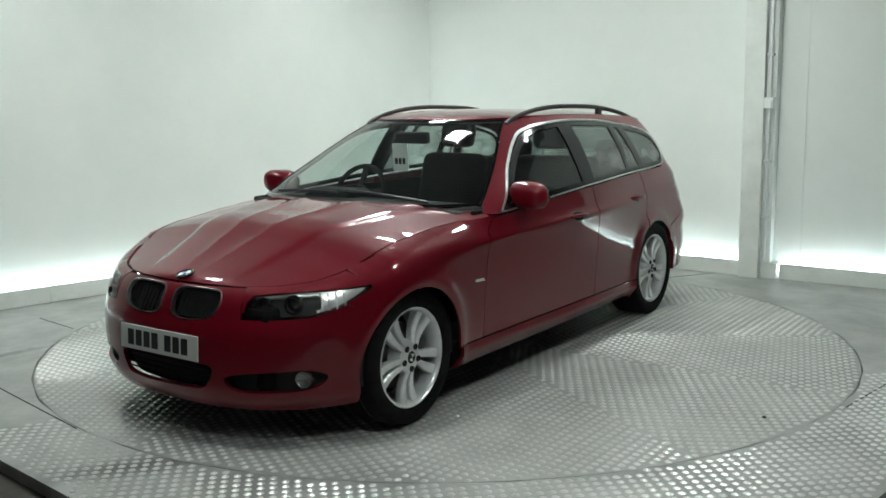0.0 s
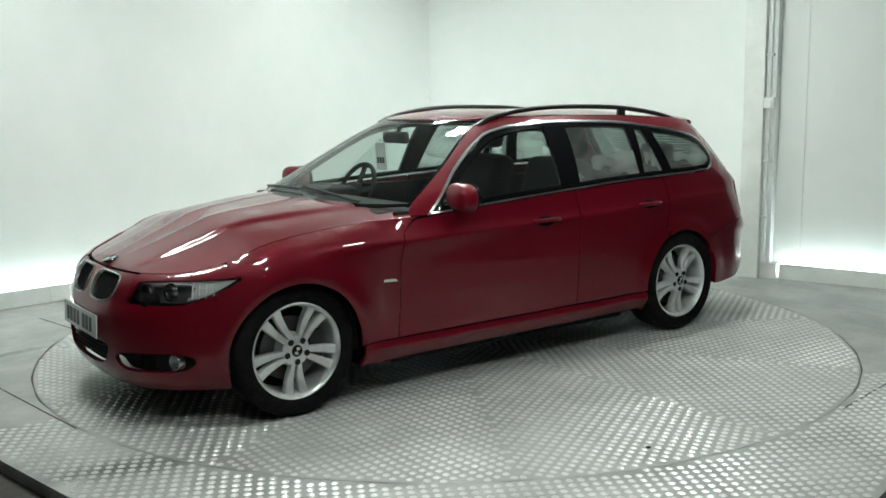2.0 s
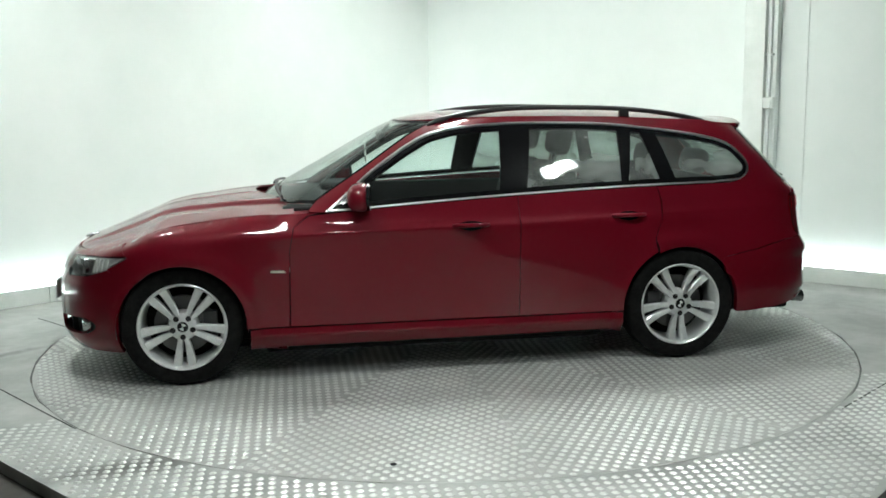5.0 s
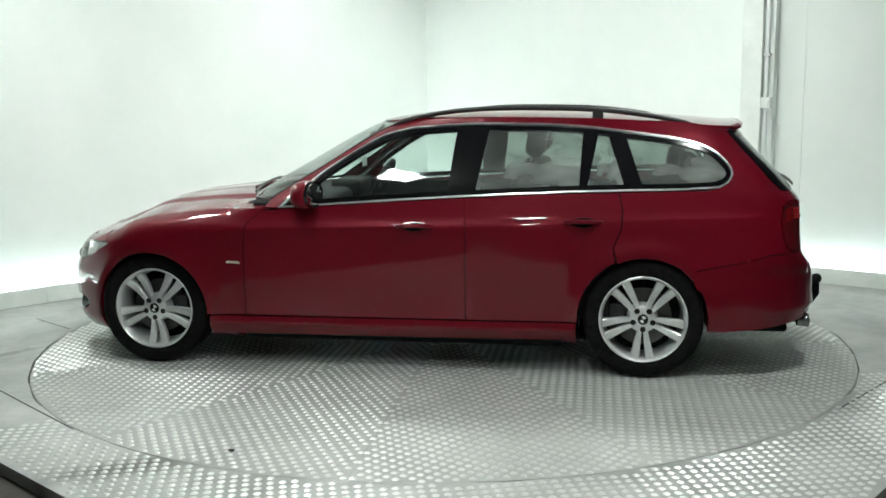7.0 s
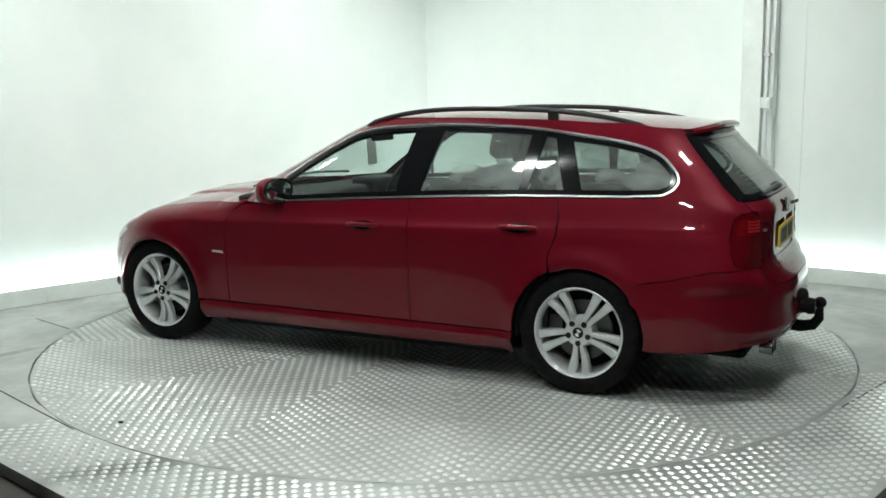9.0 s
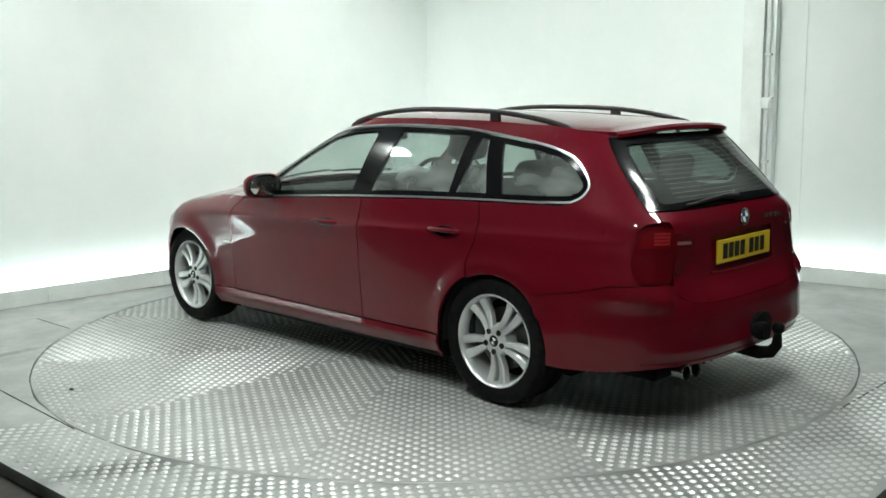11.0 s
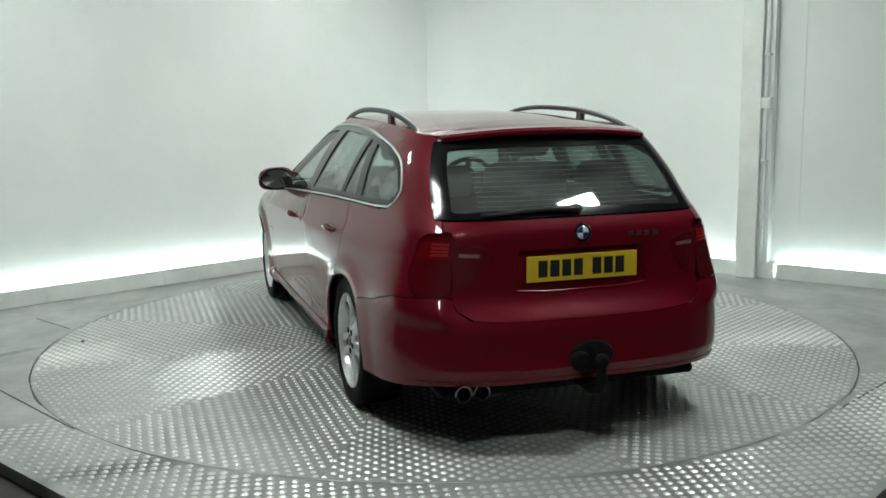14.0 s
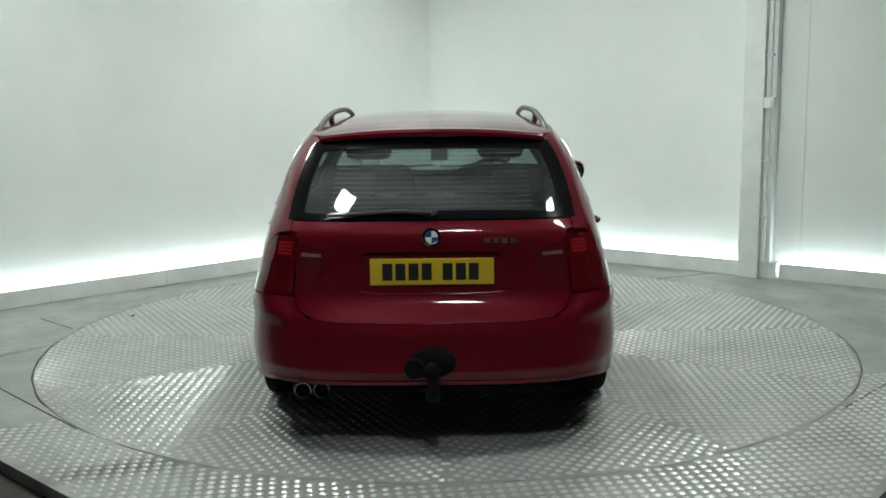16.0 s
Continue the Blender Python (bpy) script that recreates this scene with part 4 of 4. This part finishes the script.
def build_inside(car):
    bm = bmesh.new()
    # extra low boxes in near-black deepen the shade beneath the car
    box(bm, -1.72, 1.7, -.58, .58, .17, .30, .02)
    box(bm, -1.0, 1.0, -.80, .80, .17, .30, .02)
    box(bm, -1.65, 1.65, -.56, .56, .125, .18, .02)
    box(bm, -.95, .95, -.74, .74, .13, .18, .02)
    box(bm, 1.60, 1.86, -.45, .45, .15, .26, .02)
    box(bm, -2.10, -1.72, -.60, .60, .27, .34, .02)
    box(bm, 1.0, 2.0, -.55, .55, .25, .62, .03)
    box(bm, -2.2, -1.0, -.55, .55, .28, .60, .03)
    part("underbody", bm, RUBBER, car, "near-black underbody, hung low to deepen the shade")
    for s in (1, -1):
        for c in (1.38, -1.38):
            bm = bmesh.new()
            n = 24
            rows = []
            for i in range(n + 1):
                t = radians(-8 + 196 * i / n)
                rows.append([bm.verts.new((c + (ARCH_R + .003) * math.cos(t), s * y, .312 + (ARCH_R + .003) * math.sin(t))) for y in (.845 if c < 0 else .83, .56)])
            for q, w in zip(rows, rows[1:]):
                bm.faces.new((q[0], q[1], w[1], w[0]))
            bm.faces.new([r[1] for r in rows])
            part("arch_liner", bm, BLACKPLASTIC, car, smooth=40)
        bm = bmesh.new()
        box(bm, -1.2, .78, s * .775 - .012, s * .775 + .012, .3, .93, .01)
        box(bm, -1.9, -1.15, s * .60 - .012, s * .60 + .012, .6, .94, .01)
        part("door_lining", bm, DASH, car)
    # dashboard and steering wheel
    bm = bmesh.new()
    box(bm, .45, .86, -.74, .74, .62, .93, .05, segments=3)
    box(bm, .40, .60, -.55, -.18, .86, .975, .03, segments=3)
    part("dashboard", bm, DASH, car, smooth=40)
    m = pose(.30, -.37, .92, 0, 64, 0)
    bm = bmesh.new()
    ring_pts = [(.185 + .015 * math.cos(k * math.tau / 8), .015 * math.sin(k * math.tau / 8)) for k in range(8)]
    lathe(bm, ring_pts, 36, m, close=True)
    wheel = part("steering_wheel", bm, DASH, car, smooth=60)
    for ang in (-10, 190, 270):
        bm = bmesh.new()
        box(bm, .03, .18, -.018, .018, -.012, .008, .004, m @ pose(0, 0, 0, 0, 0, ang - 90))
        part("wheel_spoke", bm, DASH, wheel)
    bm = bmesh.new()
    lathe(bm, [(.0001, .03), (.05, .025), (.065, 0), (.05, -.03)], 24, m)
    part("wheel_boss", bm, DASH, wheel, smooth=50)
    # seats
    def cushion(name, q, bevel, m, parent):
        bm = bmesh.new()
        box(bm, *q, bevel, m, 4)
        return part(name, bm, CLOTH, parent, smooth=50)
    for y in (.37, -.37):
        seat = cushion("front_seat", (-.62, -.12, y - .25, y + .25, .38, .54), .06, None, car)
        cushion("seat_back", (-.10, .08, -.25, .25, 0, .66), .07, pose(-.58, y, .48, 0, -16, 0), seat)
        cushion("headrest", (-.05, .06, -.13, .13, 0, .19), .05, pose(-.775, y, 1.155, 0, -12, 0), seat)
        for d in (-.05, .05):
            bm = bmesh.new()
            tube(bm, [(-.75, y + d, 1.10), (-.77, y + d, 1.20)], .006, 6)
            part("headrest_post", bm, CHROME, seat)
    bench = cushion("rear_bench", (-1.45, -.95, -.68, .68, .38, .56), .06, None, car)
    cushion("bench_back", (-.08, .08, -.66, .66, 0, .56), .06, pose(-1.42, 0, .50, 0, -18, 0), bench)
    for y in (.40, -.40):
        cushion("rear_headrest", (-.05, .05, -.13, .13, 0, .15), .045, pose(-1.61, y, 1.03, 0, -12, 0), bench)
    bm = bmesh.new()
    box(bm, -2.0, -1.62, -.55, .55, .945, .958, .004)
    part("load_cover", bm, DASH, car)
    # mirror and stock tag behind the windscreen
    bm = bmesh.new()
    box(bm, -.02, .02, -.12, .12, -.035, .035, .015, pose(.235, 0, 1.265, 0, 10, 0), 3)
    part("cabin_mirror", bm, DASH, car, "black rear-view mirror", smooth=50)
    bm = bmesh.new()
    tube(bm, [(.235, 0, 1.28), (.185, 0, 1.335)], .012, 8)
    part("mirror_stalk", bm, DASH, car)
    bm = bmesh.new()
    box(bm, -.002, .002, -.055, .055, -.16, 0, m=pose(.335, -.02, 1.235, 0, 4, 0))
    tag = part("stock_tag", bm, PAPER, car, "white paper stock tag behind the windscreen")
    for k in range(3):
        bm = bmesh.new()
        box(bm, .0025, .004, -.040 + .028 * k, -.020 + .028 * k, -.12, -.085, m=pose(.335, -.02, 1.235, 0, 4, 0))
        part("tag_bar", bm, INK, tag)


def build_wheels(car):
    def tyre():
        bm = bmesh.new()
        lathe(bm, [(.225, -.095), (.245, -.108), (.285, -.112), (.308, -.104), (.316, -.09), (.3175, -.06), (.3175, -.031), (.313, -.029), (.313, -.024), (.3175, -.022), (.3175, .022), (.313, .024), (.313, .029), (.3175, .031),
                   (.3175, .06), (.316, .09), (.308, .104), (.300, .1085), (.285, .112), (.262, .111), (.245, .108), (.232, .100), (.225, .095)], 64, close=True)
        return bm

    def rim():
        bm = bmesh.new()
        lathe(bm, [(.222, -.1), (.224, .088), (.2335, .098), (.234, .104), (.229, .1065), (.224, .102), (.217, .090), (.211, .06), (.206, -.1)], 64, close=True)
        return bm

    def spoke():
        # one bar of a pair, tapering from rim to hub, with a ridge
        bm = bmesh.new()
        rows = []
        for i in range(9):
            t = i / 8
            r = .218 - .158 * t
            wide = .0245 - .0120 * t
            off = .0400 - .0255 * t
            z = .088 + .006 * t - .016 * math.sin(math.pi * t)
            rows.append([bm.verts.new((r, off + wide * k, z - d)) for k, d in ((-1, .035), (-1, .006), (-.7, 0), (.7, 0), (1, .006), (1, .035))])
        for q, w in zip(rows, rows[1:]):
            for k in range(5):
                bm.faces.new((q[k], q[k + 1], w[k + 1], w[k]))
        bm.faces.new(rows[0]), bm.faces.new(rows[-1][::-1])
        return bm

    def hub():
        bm = bmesh.new()
        lathe(bm, [(.0001, .098), (.034, .098), (.040, .094), (.058, .094), (.072, .086), (.082, .05), (.082, .0)], 40)
        return bm

    def bolt():
        bm = bmesh.new()
        lathe(bm, [(.0001, .0), (.0140, .0), (.0150, .0035)], 14)
        return bm

    def disc():
        bm = bmesh.new()
        lathe(bm, [(.07, .02), (.155, .02), (.155, -.005), (.07, -.005)], 40, close=True)
        return bm

    # added disc, coloured black for the shade behind the spokes
    def backing():
        bm = bmesh.new()
        lathe(bm, [(.0001, -.06), (.205, -.06), (.205, -.065)], 32)
        return bm

    def caliper():
        bm = bmesh.new()
        box(bm, .10, .175, -.07, .07, -.01, .045, .01)
        return bm
    made = {}

    def piece(name, make, material, parent, m, label="", smooth=40):
        if name not in made:
            ob = part(name, make(), material, parent, label, smooth=smooth)
            made[name] = ob.data
        else:
            ob = new(name, made[name])
            ob.parent = parent
            if label:
                ob["label"] = label
        ob.matrix_basis = m
        return ob
    for x in (1.38, -1.38):
        for s in (1, -1):
            base = pose(x, s * .738, .3175, -90 * s, 0, 0)
            w = piece("wheel", tyre, RUBBER, car, base, "black road tyre on a silver ten-spoke alloy wheel")
            piece("rim", rim, ALLOY, w, Matrix.Identity(4))
            for k in range(5):
                turn = pose(0, 0, 0, 0, 0, 72 * k + 90 * s)
                piece("spoke", spoke, ALLOY, w, turn, smooth=30)
                piece("spoke_twin", lambda: mirror_y(spoke()), ALLOY, w, turn, smooth=30)
                piece("wheel_bolt", bolt, GAPDARK, w, turn @ pose(.054, 0, .0955))
            piece("wheel_hub", hub, ALLOY, w, Matrix.Identity(4))
            piece("brake_disc", disc, DISC, w, Matrix.Identity(4))
            piece("wheel_shade_disc", backing, RUBBER, w, Matrix.Identity(4))
            piece("brake_caliper", caliper, BLACKPLASTIC, w, pose(0, 0, 0, 0, 0, 180 if x > 0 else 0))
            bm = bmesh.new()
            lathe(bm, [(.0001, .1005), (.026, .1005), (.0285, .098)], 24)
            piece("hub_cap", lambda: bm, GLOSSBLACK, w, Matrix.Identity(4), "small dark hub badge")
            for k in (0, 2):
                piece("cap_quarter", cap_quarter, PAPER, w, pose(0, 0, 0, 0, 0, 90 * k + 20))
            for k in (1, 3):
                piece("cap_quarter_dark", cap_quarter, GLOSSBLACK, w, pose(0, 0, 0, 0, 0, 90 * k + 20))


def mirror_y(bm):
    for v in bm.verts:
        v.co.y *= -1
    return bm


def cap_quarter():
    bm = bmesh.new()
    bm.faces.new([bm.verts.new((0, 0, .1012))] + [bm.verts.new((.0185 * math.cos(radians(18 * i)), .0185 * math.sin(radians(18 * i)), .1012)) for i in range(6)])
    return bm


def estate_car():
    car = new("estate_car")
    tagged(car, "red metallic estate car with silver alloys parked on the turntable", "car")
    build_body(car)
    build_front(car)
    build_top(car)
    build_rear(car)
    build_inside(car)
    build_wheels(car)
    return car


car = estate_car()


# ---- cove lights, column and conduit ----
def cove(way, normal, spans):
    m = along(CORNER, way, normal)
    for x0, x1 in spans:
        bm = bmesh.new()
        box(bm, x0 + .0008, x1 - .0008, .072, .09, .002, .128, .003, m)
        tagged(link("kick_board", bm, TRIMPAINT), "low white painted kick board along the wall", "kick board", "kick boards", kind="structure")
        bm = bmesh.new()
        box(bm, x0 + .001, x1 - .001, .020, .050, .060, .085, .004, m)
        strip = tagged(link("cove_light", bm, STRIPGLOW), "white strip light hidden behind the kick board", "strip light", "cove lights")
        bm = bmesh.new()
        box(bm, x0 + .001, x1 - .001, .010, .060, .045, .058, .003, m)
        part("light_tray", bm, TRIMPAINT, strip)


cove(WL, NL, [(.10, 1.55), (1.55, 3.05), (3.05, 4.0), (4.0, 5.4), (5.4, 6.9)])
COL = 3.29      # the column's place along the right-hand wall
cove(WR, NR, [(.10, 1.3), (1.3, 2.3), (2.3, COL - .02)])
cove(WR, NR, [(COL + .32, 4.69)])


def column():
    m = along(CORNER, WR, NR)
    bm = bmesh.new()
    box(bm, COL, COL + .165, .002, .155, .0, H_ROOM - .01, .006, m)
    col = tagged(link("column", bm, TRIMPAINT), "white boxed column standing against the wall", "column", kind="structure")
    bm = bmesh.new()
    box(bm, COL + .1655, COL + .245, .002, .10, .128, H_ROOM - .01, .003, m)
    # thin added sheet whose edge stands in for a soft change of shade
    box(bm, COL + .245, COL + .46, .002, .006, .128, H_ROOM - .01, .003, m)
    tagged(link("batten_and_shade_sheet", bm, WALL), "white upright batten beside the column, with a thin sheet edging its shade", "batten", kind="structure")
    bm = bmesh.new()
    box(bm, COL + .166, COL + .30, .002, .10, .001, .127, .003, m)
    tagged(link("kick_end", bm, TRIMPAINT), "white end block of the kick board", "kick board", kind="structure")
    bm = bmesh.new()
    x, y = COL + .20, .122
    tube(bm, [m @ Vector((x, y, .13)), m @ Vector((x, y, 1.39))], .013, 12)
    tube(bm, [m @ Vector((x, y, 1.47)), m @ Vector((x, y, H_ROOM - .01))], .015, 12)
    pipe = tagged(link("conduit", bm, PIPEGREY, smooth=50), "grey cable conduit running up the column", "conduit")
    bm = bmesh.new()
    box(bm, x - .035, x + .045, y - .05, y + .035, 1.385, 1.475, .006, m)
    part("junction_box", bm, TRIMPAINT, pipe, "small white junction box")
    bm = bmesh.new()
    tube(bm, [m @ Vector((x + .03, y + .04, 1.455)), m @ Vector((x + .03, y + .05, 1.43)), m @ Vector((x + .02, y + .045, 1.36)), m @ Vector((x, y + .012, 1.30))], .005, 6)
    part("loose_cable", bm, PIPEGREY, pipe)
    for z in (.5, .95, 1.8, 2.3):
        bm = bmesh.new()
        box(bm, x - .028, x + .028, y - .05, y + .026, z, z + .02, .002, m)
        part("clip", bm, PIPEGREY, pipe)


column()


# ---- ceiling lamps ----
def ceiling_lamp(x, y, turn=0.0):
    bm = bmesh.new()
    box(bm, -.20, .20, -.20, .20, -.05, .0, .008)
    lamp = tagged(link("ceiling_lamp", bm, TRIMPAINT), "square white ceiling lamp with a glowing diffuser", "lamp", "ceiling lamps")
    bm = bmesh.new()
    box(bm, -.15, .15, -.15, .15, -.062, -.051, .004)
    part("diffuser", bm, PANELGLOW, lamp)
    lamp.matrix_basis = pose(x, y, H_ROOM, 0, 0, turn)
    return lamp


first = ceiling_lamp(1.75, -2.1, 45)
for x, y in ((-1.0, -2.3), (-2.5, -.1), (-.1, .65), (-.3, 1.7), (1.6, .6), (.1, -4.2)):
    copy_thing(first, pose(x, y, H_ROOM, 0, 0, 45))


# ---- tread plate: raised lugs in staggered rows ----
def lugs(name, keep, origin, turn, span, parent=None, label="", pitch=.068, skew=radians(15), worn=None):
    """One mesh of many small raised lugs on the lattice round origin where keep(x, y) is true."""
    base = []
    for rr, z in ((1.0, .0003), (.36, .0064)):
        for k in range(6):
            t = k * math.tau / 6 + skew
            base.append((math.cos(t) * .0175 * rr, math.sin(t) * .0175 * rr, z))
    base = np.array(base)
    faces0 = [(k, (k + 1) % 6, 6 + (k + 1) % 6, 6 + k) for k in range(6)] + [tuple(range(6, 12))]
    n = int(span / pitch) + 1
    verts, faces = [], []
    ct, st = math.cos(turn), math.sin(turn)
    rng = random.Random(len(name) * 7 + int(turn * 100))
    for i in range(-n, n + 1):
        for j in range(-2 * n, 2 * n + 1):
            u, v = (i + (.5 if j % 2 else 0)) * pitch, j * pitch * .5
            x, y = origin[0] + u * ct - v * st, origin[1] + u * st + v * ct
            if not keep(x, y):
                continue
            a = turn
            ca, sa = math.cos(a), math.sin(a)
            w = rng.uniform(.85, 1.05) * (worn(x, y) if worn else 1)
            if w < .1:
                continue
            q = base.copy()
            q[:, 2] *= w
            s = len(verts)
            for bx, by, bz in q:
                verts.append((x + bx * ca - by * sa, y + bx * sa + by * ca, bz))
            faces += [tuple(s + f for f in fc) for fc in faces0]
    me = bpy.data.meshes.new(name)
    me.from_pydata(verts, [], faces)
    me.materials.append(LUG)
    ob = new(name, me)
    ob.parent = parent
    return tagged(ob, label, kind="stuff")


def in_plates(x, y):
    if math.hypot(x, y) < R_TABLE + .022:
        return False
    if not -4.3 < y < 2.6 or abs(x) > 3.6:
        return False
    for p, q in zip(PLATE_EDGE, PLATE_EDGE[1:] + PLATE_EDGE[:1]):
        e = Vector(q) - Vector(p)
        if e.cross(Vector((x, y)) - Vector(p)) < .03 * e.length:
            return False
    return (Vector((x, y)) - CORNER).dot(NL) > .12 and (Vector((x, y)) - CORNER).dot(NR) > .12


FLOOR_TURN = math.atan2(WR.y, WR.x)


def trodden(x, y):
    """How much of the relief is left: driven smooth along the walls and on the way in."""
    edge = -1.95 + .22 * math.sin(3.1 * x) if x < -.6 else -1.05 + .2 * math.sin(2.3 * x)
    return max(0.0, min(1.0, .5 + (edge - y) / .5))


lugs("floor_relief", in_plates, (0, 0), FLOOR_TURN, 6.2, plate_floor, "raised lugs of the tread plate floor", skew=math.pi - FLOOR_TURN, worn=trodden)


def floor_seams():
    """Thin dark joints between the floor sheets."""
    for p, q in (((-2.86, .55), (-2.50, .22)), ((-1.72, -1.78), (-3.6, .1)), ((1.75, 1.76), (2.3, 2.0)), ((1.9, -1.62), (2.75, -.75))):
        d = (Vector(q) - Vector(p))
        bm = bmesh.new()
        box(bm, 0, d.length, -.003, .003, .0005, .0022, m=Matrix.Translation((*p, 0)) @ Matrix.Rotation(math.atan2(d.y, d.x), 4, "Z"))
        part("sheet_joint", bm, GAPDARK, plate_floor)


floor_seams()


WEDGE = vary(mat("wedge_plate_alloy", (.42, .43, .41), .52, .25), (.33, .333, .318), (.47, .475, .455), 1.3, bump=.06, bump_scale=90)


# ---- the turntable: twelve wedge sheets ----
def turntable():
    table = new("turntable")
    tagged(table, "round car turntable of worn aluminium tread plate wedges", "turntable")
    bm = bmesh.new()
    lathe(bm, [(.0001, -.006), (R_TABLE - .004, -.006), (R_TABLE - .001, -.006), (R_TABLE - .001, -.05)], 128)
    part("deck", bm, WEDGE, table)
    for k in range(12):
        a0, a1 = radians(30 * k) , radians(30 * (k + 1))
        g = .0009
        bm = bmesh.new()
        n = 12
        mid = (a0 + a1) / 2
        inner = (g / math.sin((a1 - a0) / 2) * math.cos(mid), g / math.sin((a1 - a0) / 2) * math.sin(mid))
        out = [((R_TABLE - .004) * math.cos(a0 + .0004 + (a1 - a0 - .0008) * i / n), (R_TABLE - .004) * math.sin(a0 + .0004 + (a1 - a0 - .0008) * i / n)) for i in range(n + 1)]
        prism(bm, [inner] + out, -.005, .0)
        sheet = part("wedge_sheet", bm, WEDGE, table)

        def keep(x, y):
            r = math.hypot(x, y)
            if r > R_TABLE - .012 or r < .08:
                return False
            d = (math.atan2(y, x) - mid + math.pi) % math.tau - math.pi
            return r * math.sin((a1 - a0) / 2 - abs(d)) > .002 and abs(d) < (a1 - a0) / 2
        lugs("wedge_relief", keep, (1.2 * math.cos(mid), 1.2 * math.sin(mid)), mid, 1.5, sheet)
    # a dropped scrap of dark grit
    bm = bmesh.new()
    bmesh.ops.create_icosphere(bm, subdivisions=2, radius=.012, matrix=Matrix.Translation((.575, 2.212, .006)) @ Matrix.Diagonal((1.3, .9, .5, 1)))
    part("grit", bm, GAPDARK, table, "dark scrap of grit")
    return table


table = turntable()

# ---- motion: table and car turn together ----
TURN = [(0, 234.85), (0.5, 230.46), (1, 225.91), (1.5, 221.40), (2, 216.66), (2.5, 211.94), (3, 207.26), (3.5, 202.96), (4, 198.29), (6.5, 175.42), (7, 170.83), (7.5, 166.30), (8, 161.76), (8.5, 157.29), (9, 152.75), (11.5, 130.82), (12, 126.28), (12.5, 121.93), (13, 117.27), (13.5, 112.97), (14, 108.14), (14.5, 103.66), (15, 99.18), (15.5, 94.61), (16, 89.88)]


def motions():
    walk(table, [(t, pose(0, 0, 0, 0, 0, a)) for t, a in TURN])
    walk(car, [(t, pose(0, 0, 0, 0, 0, a) @ pose(.161, .052, .0035)) for t, a in TURN])


motions()
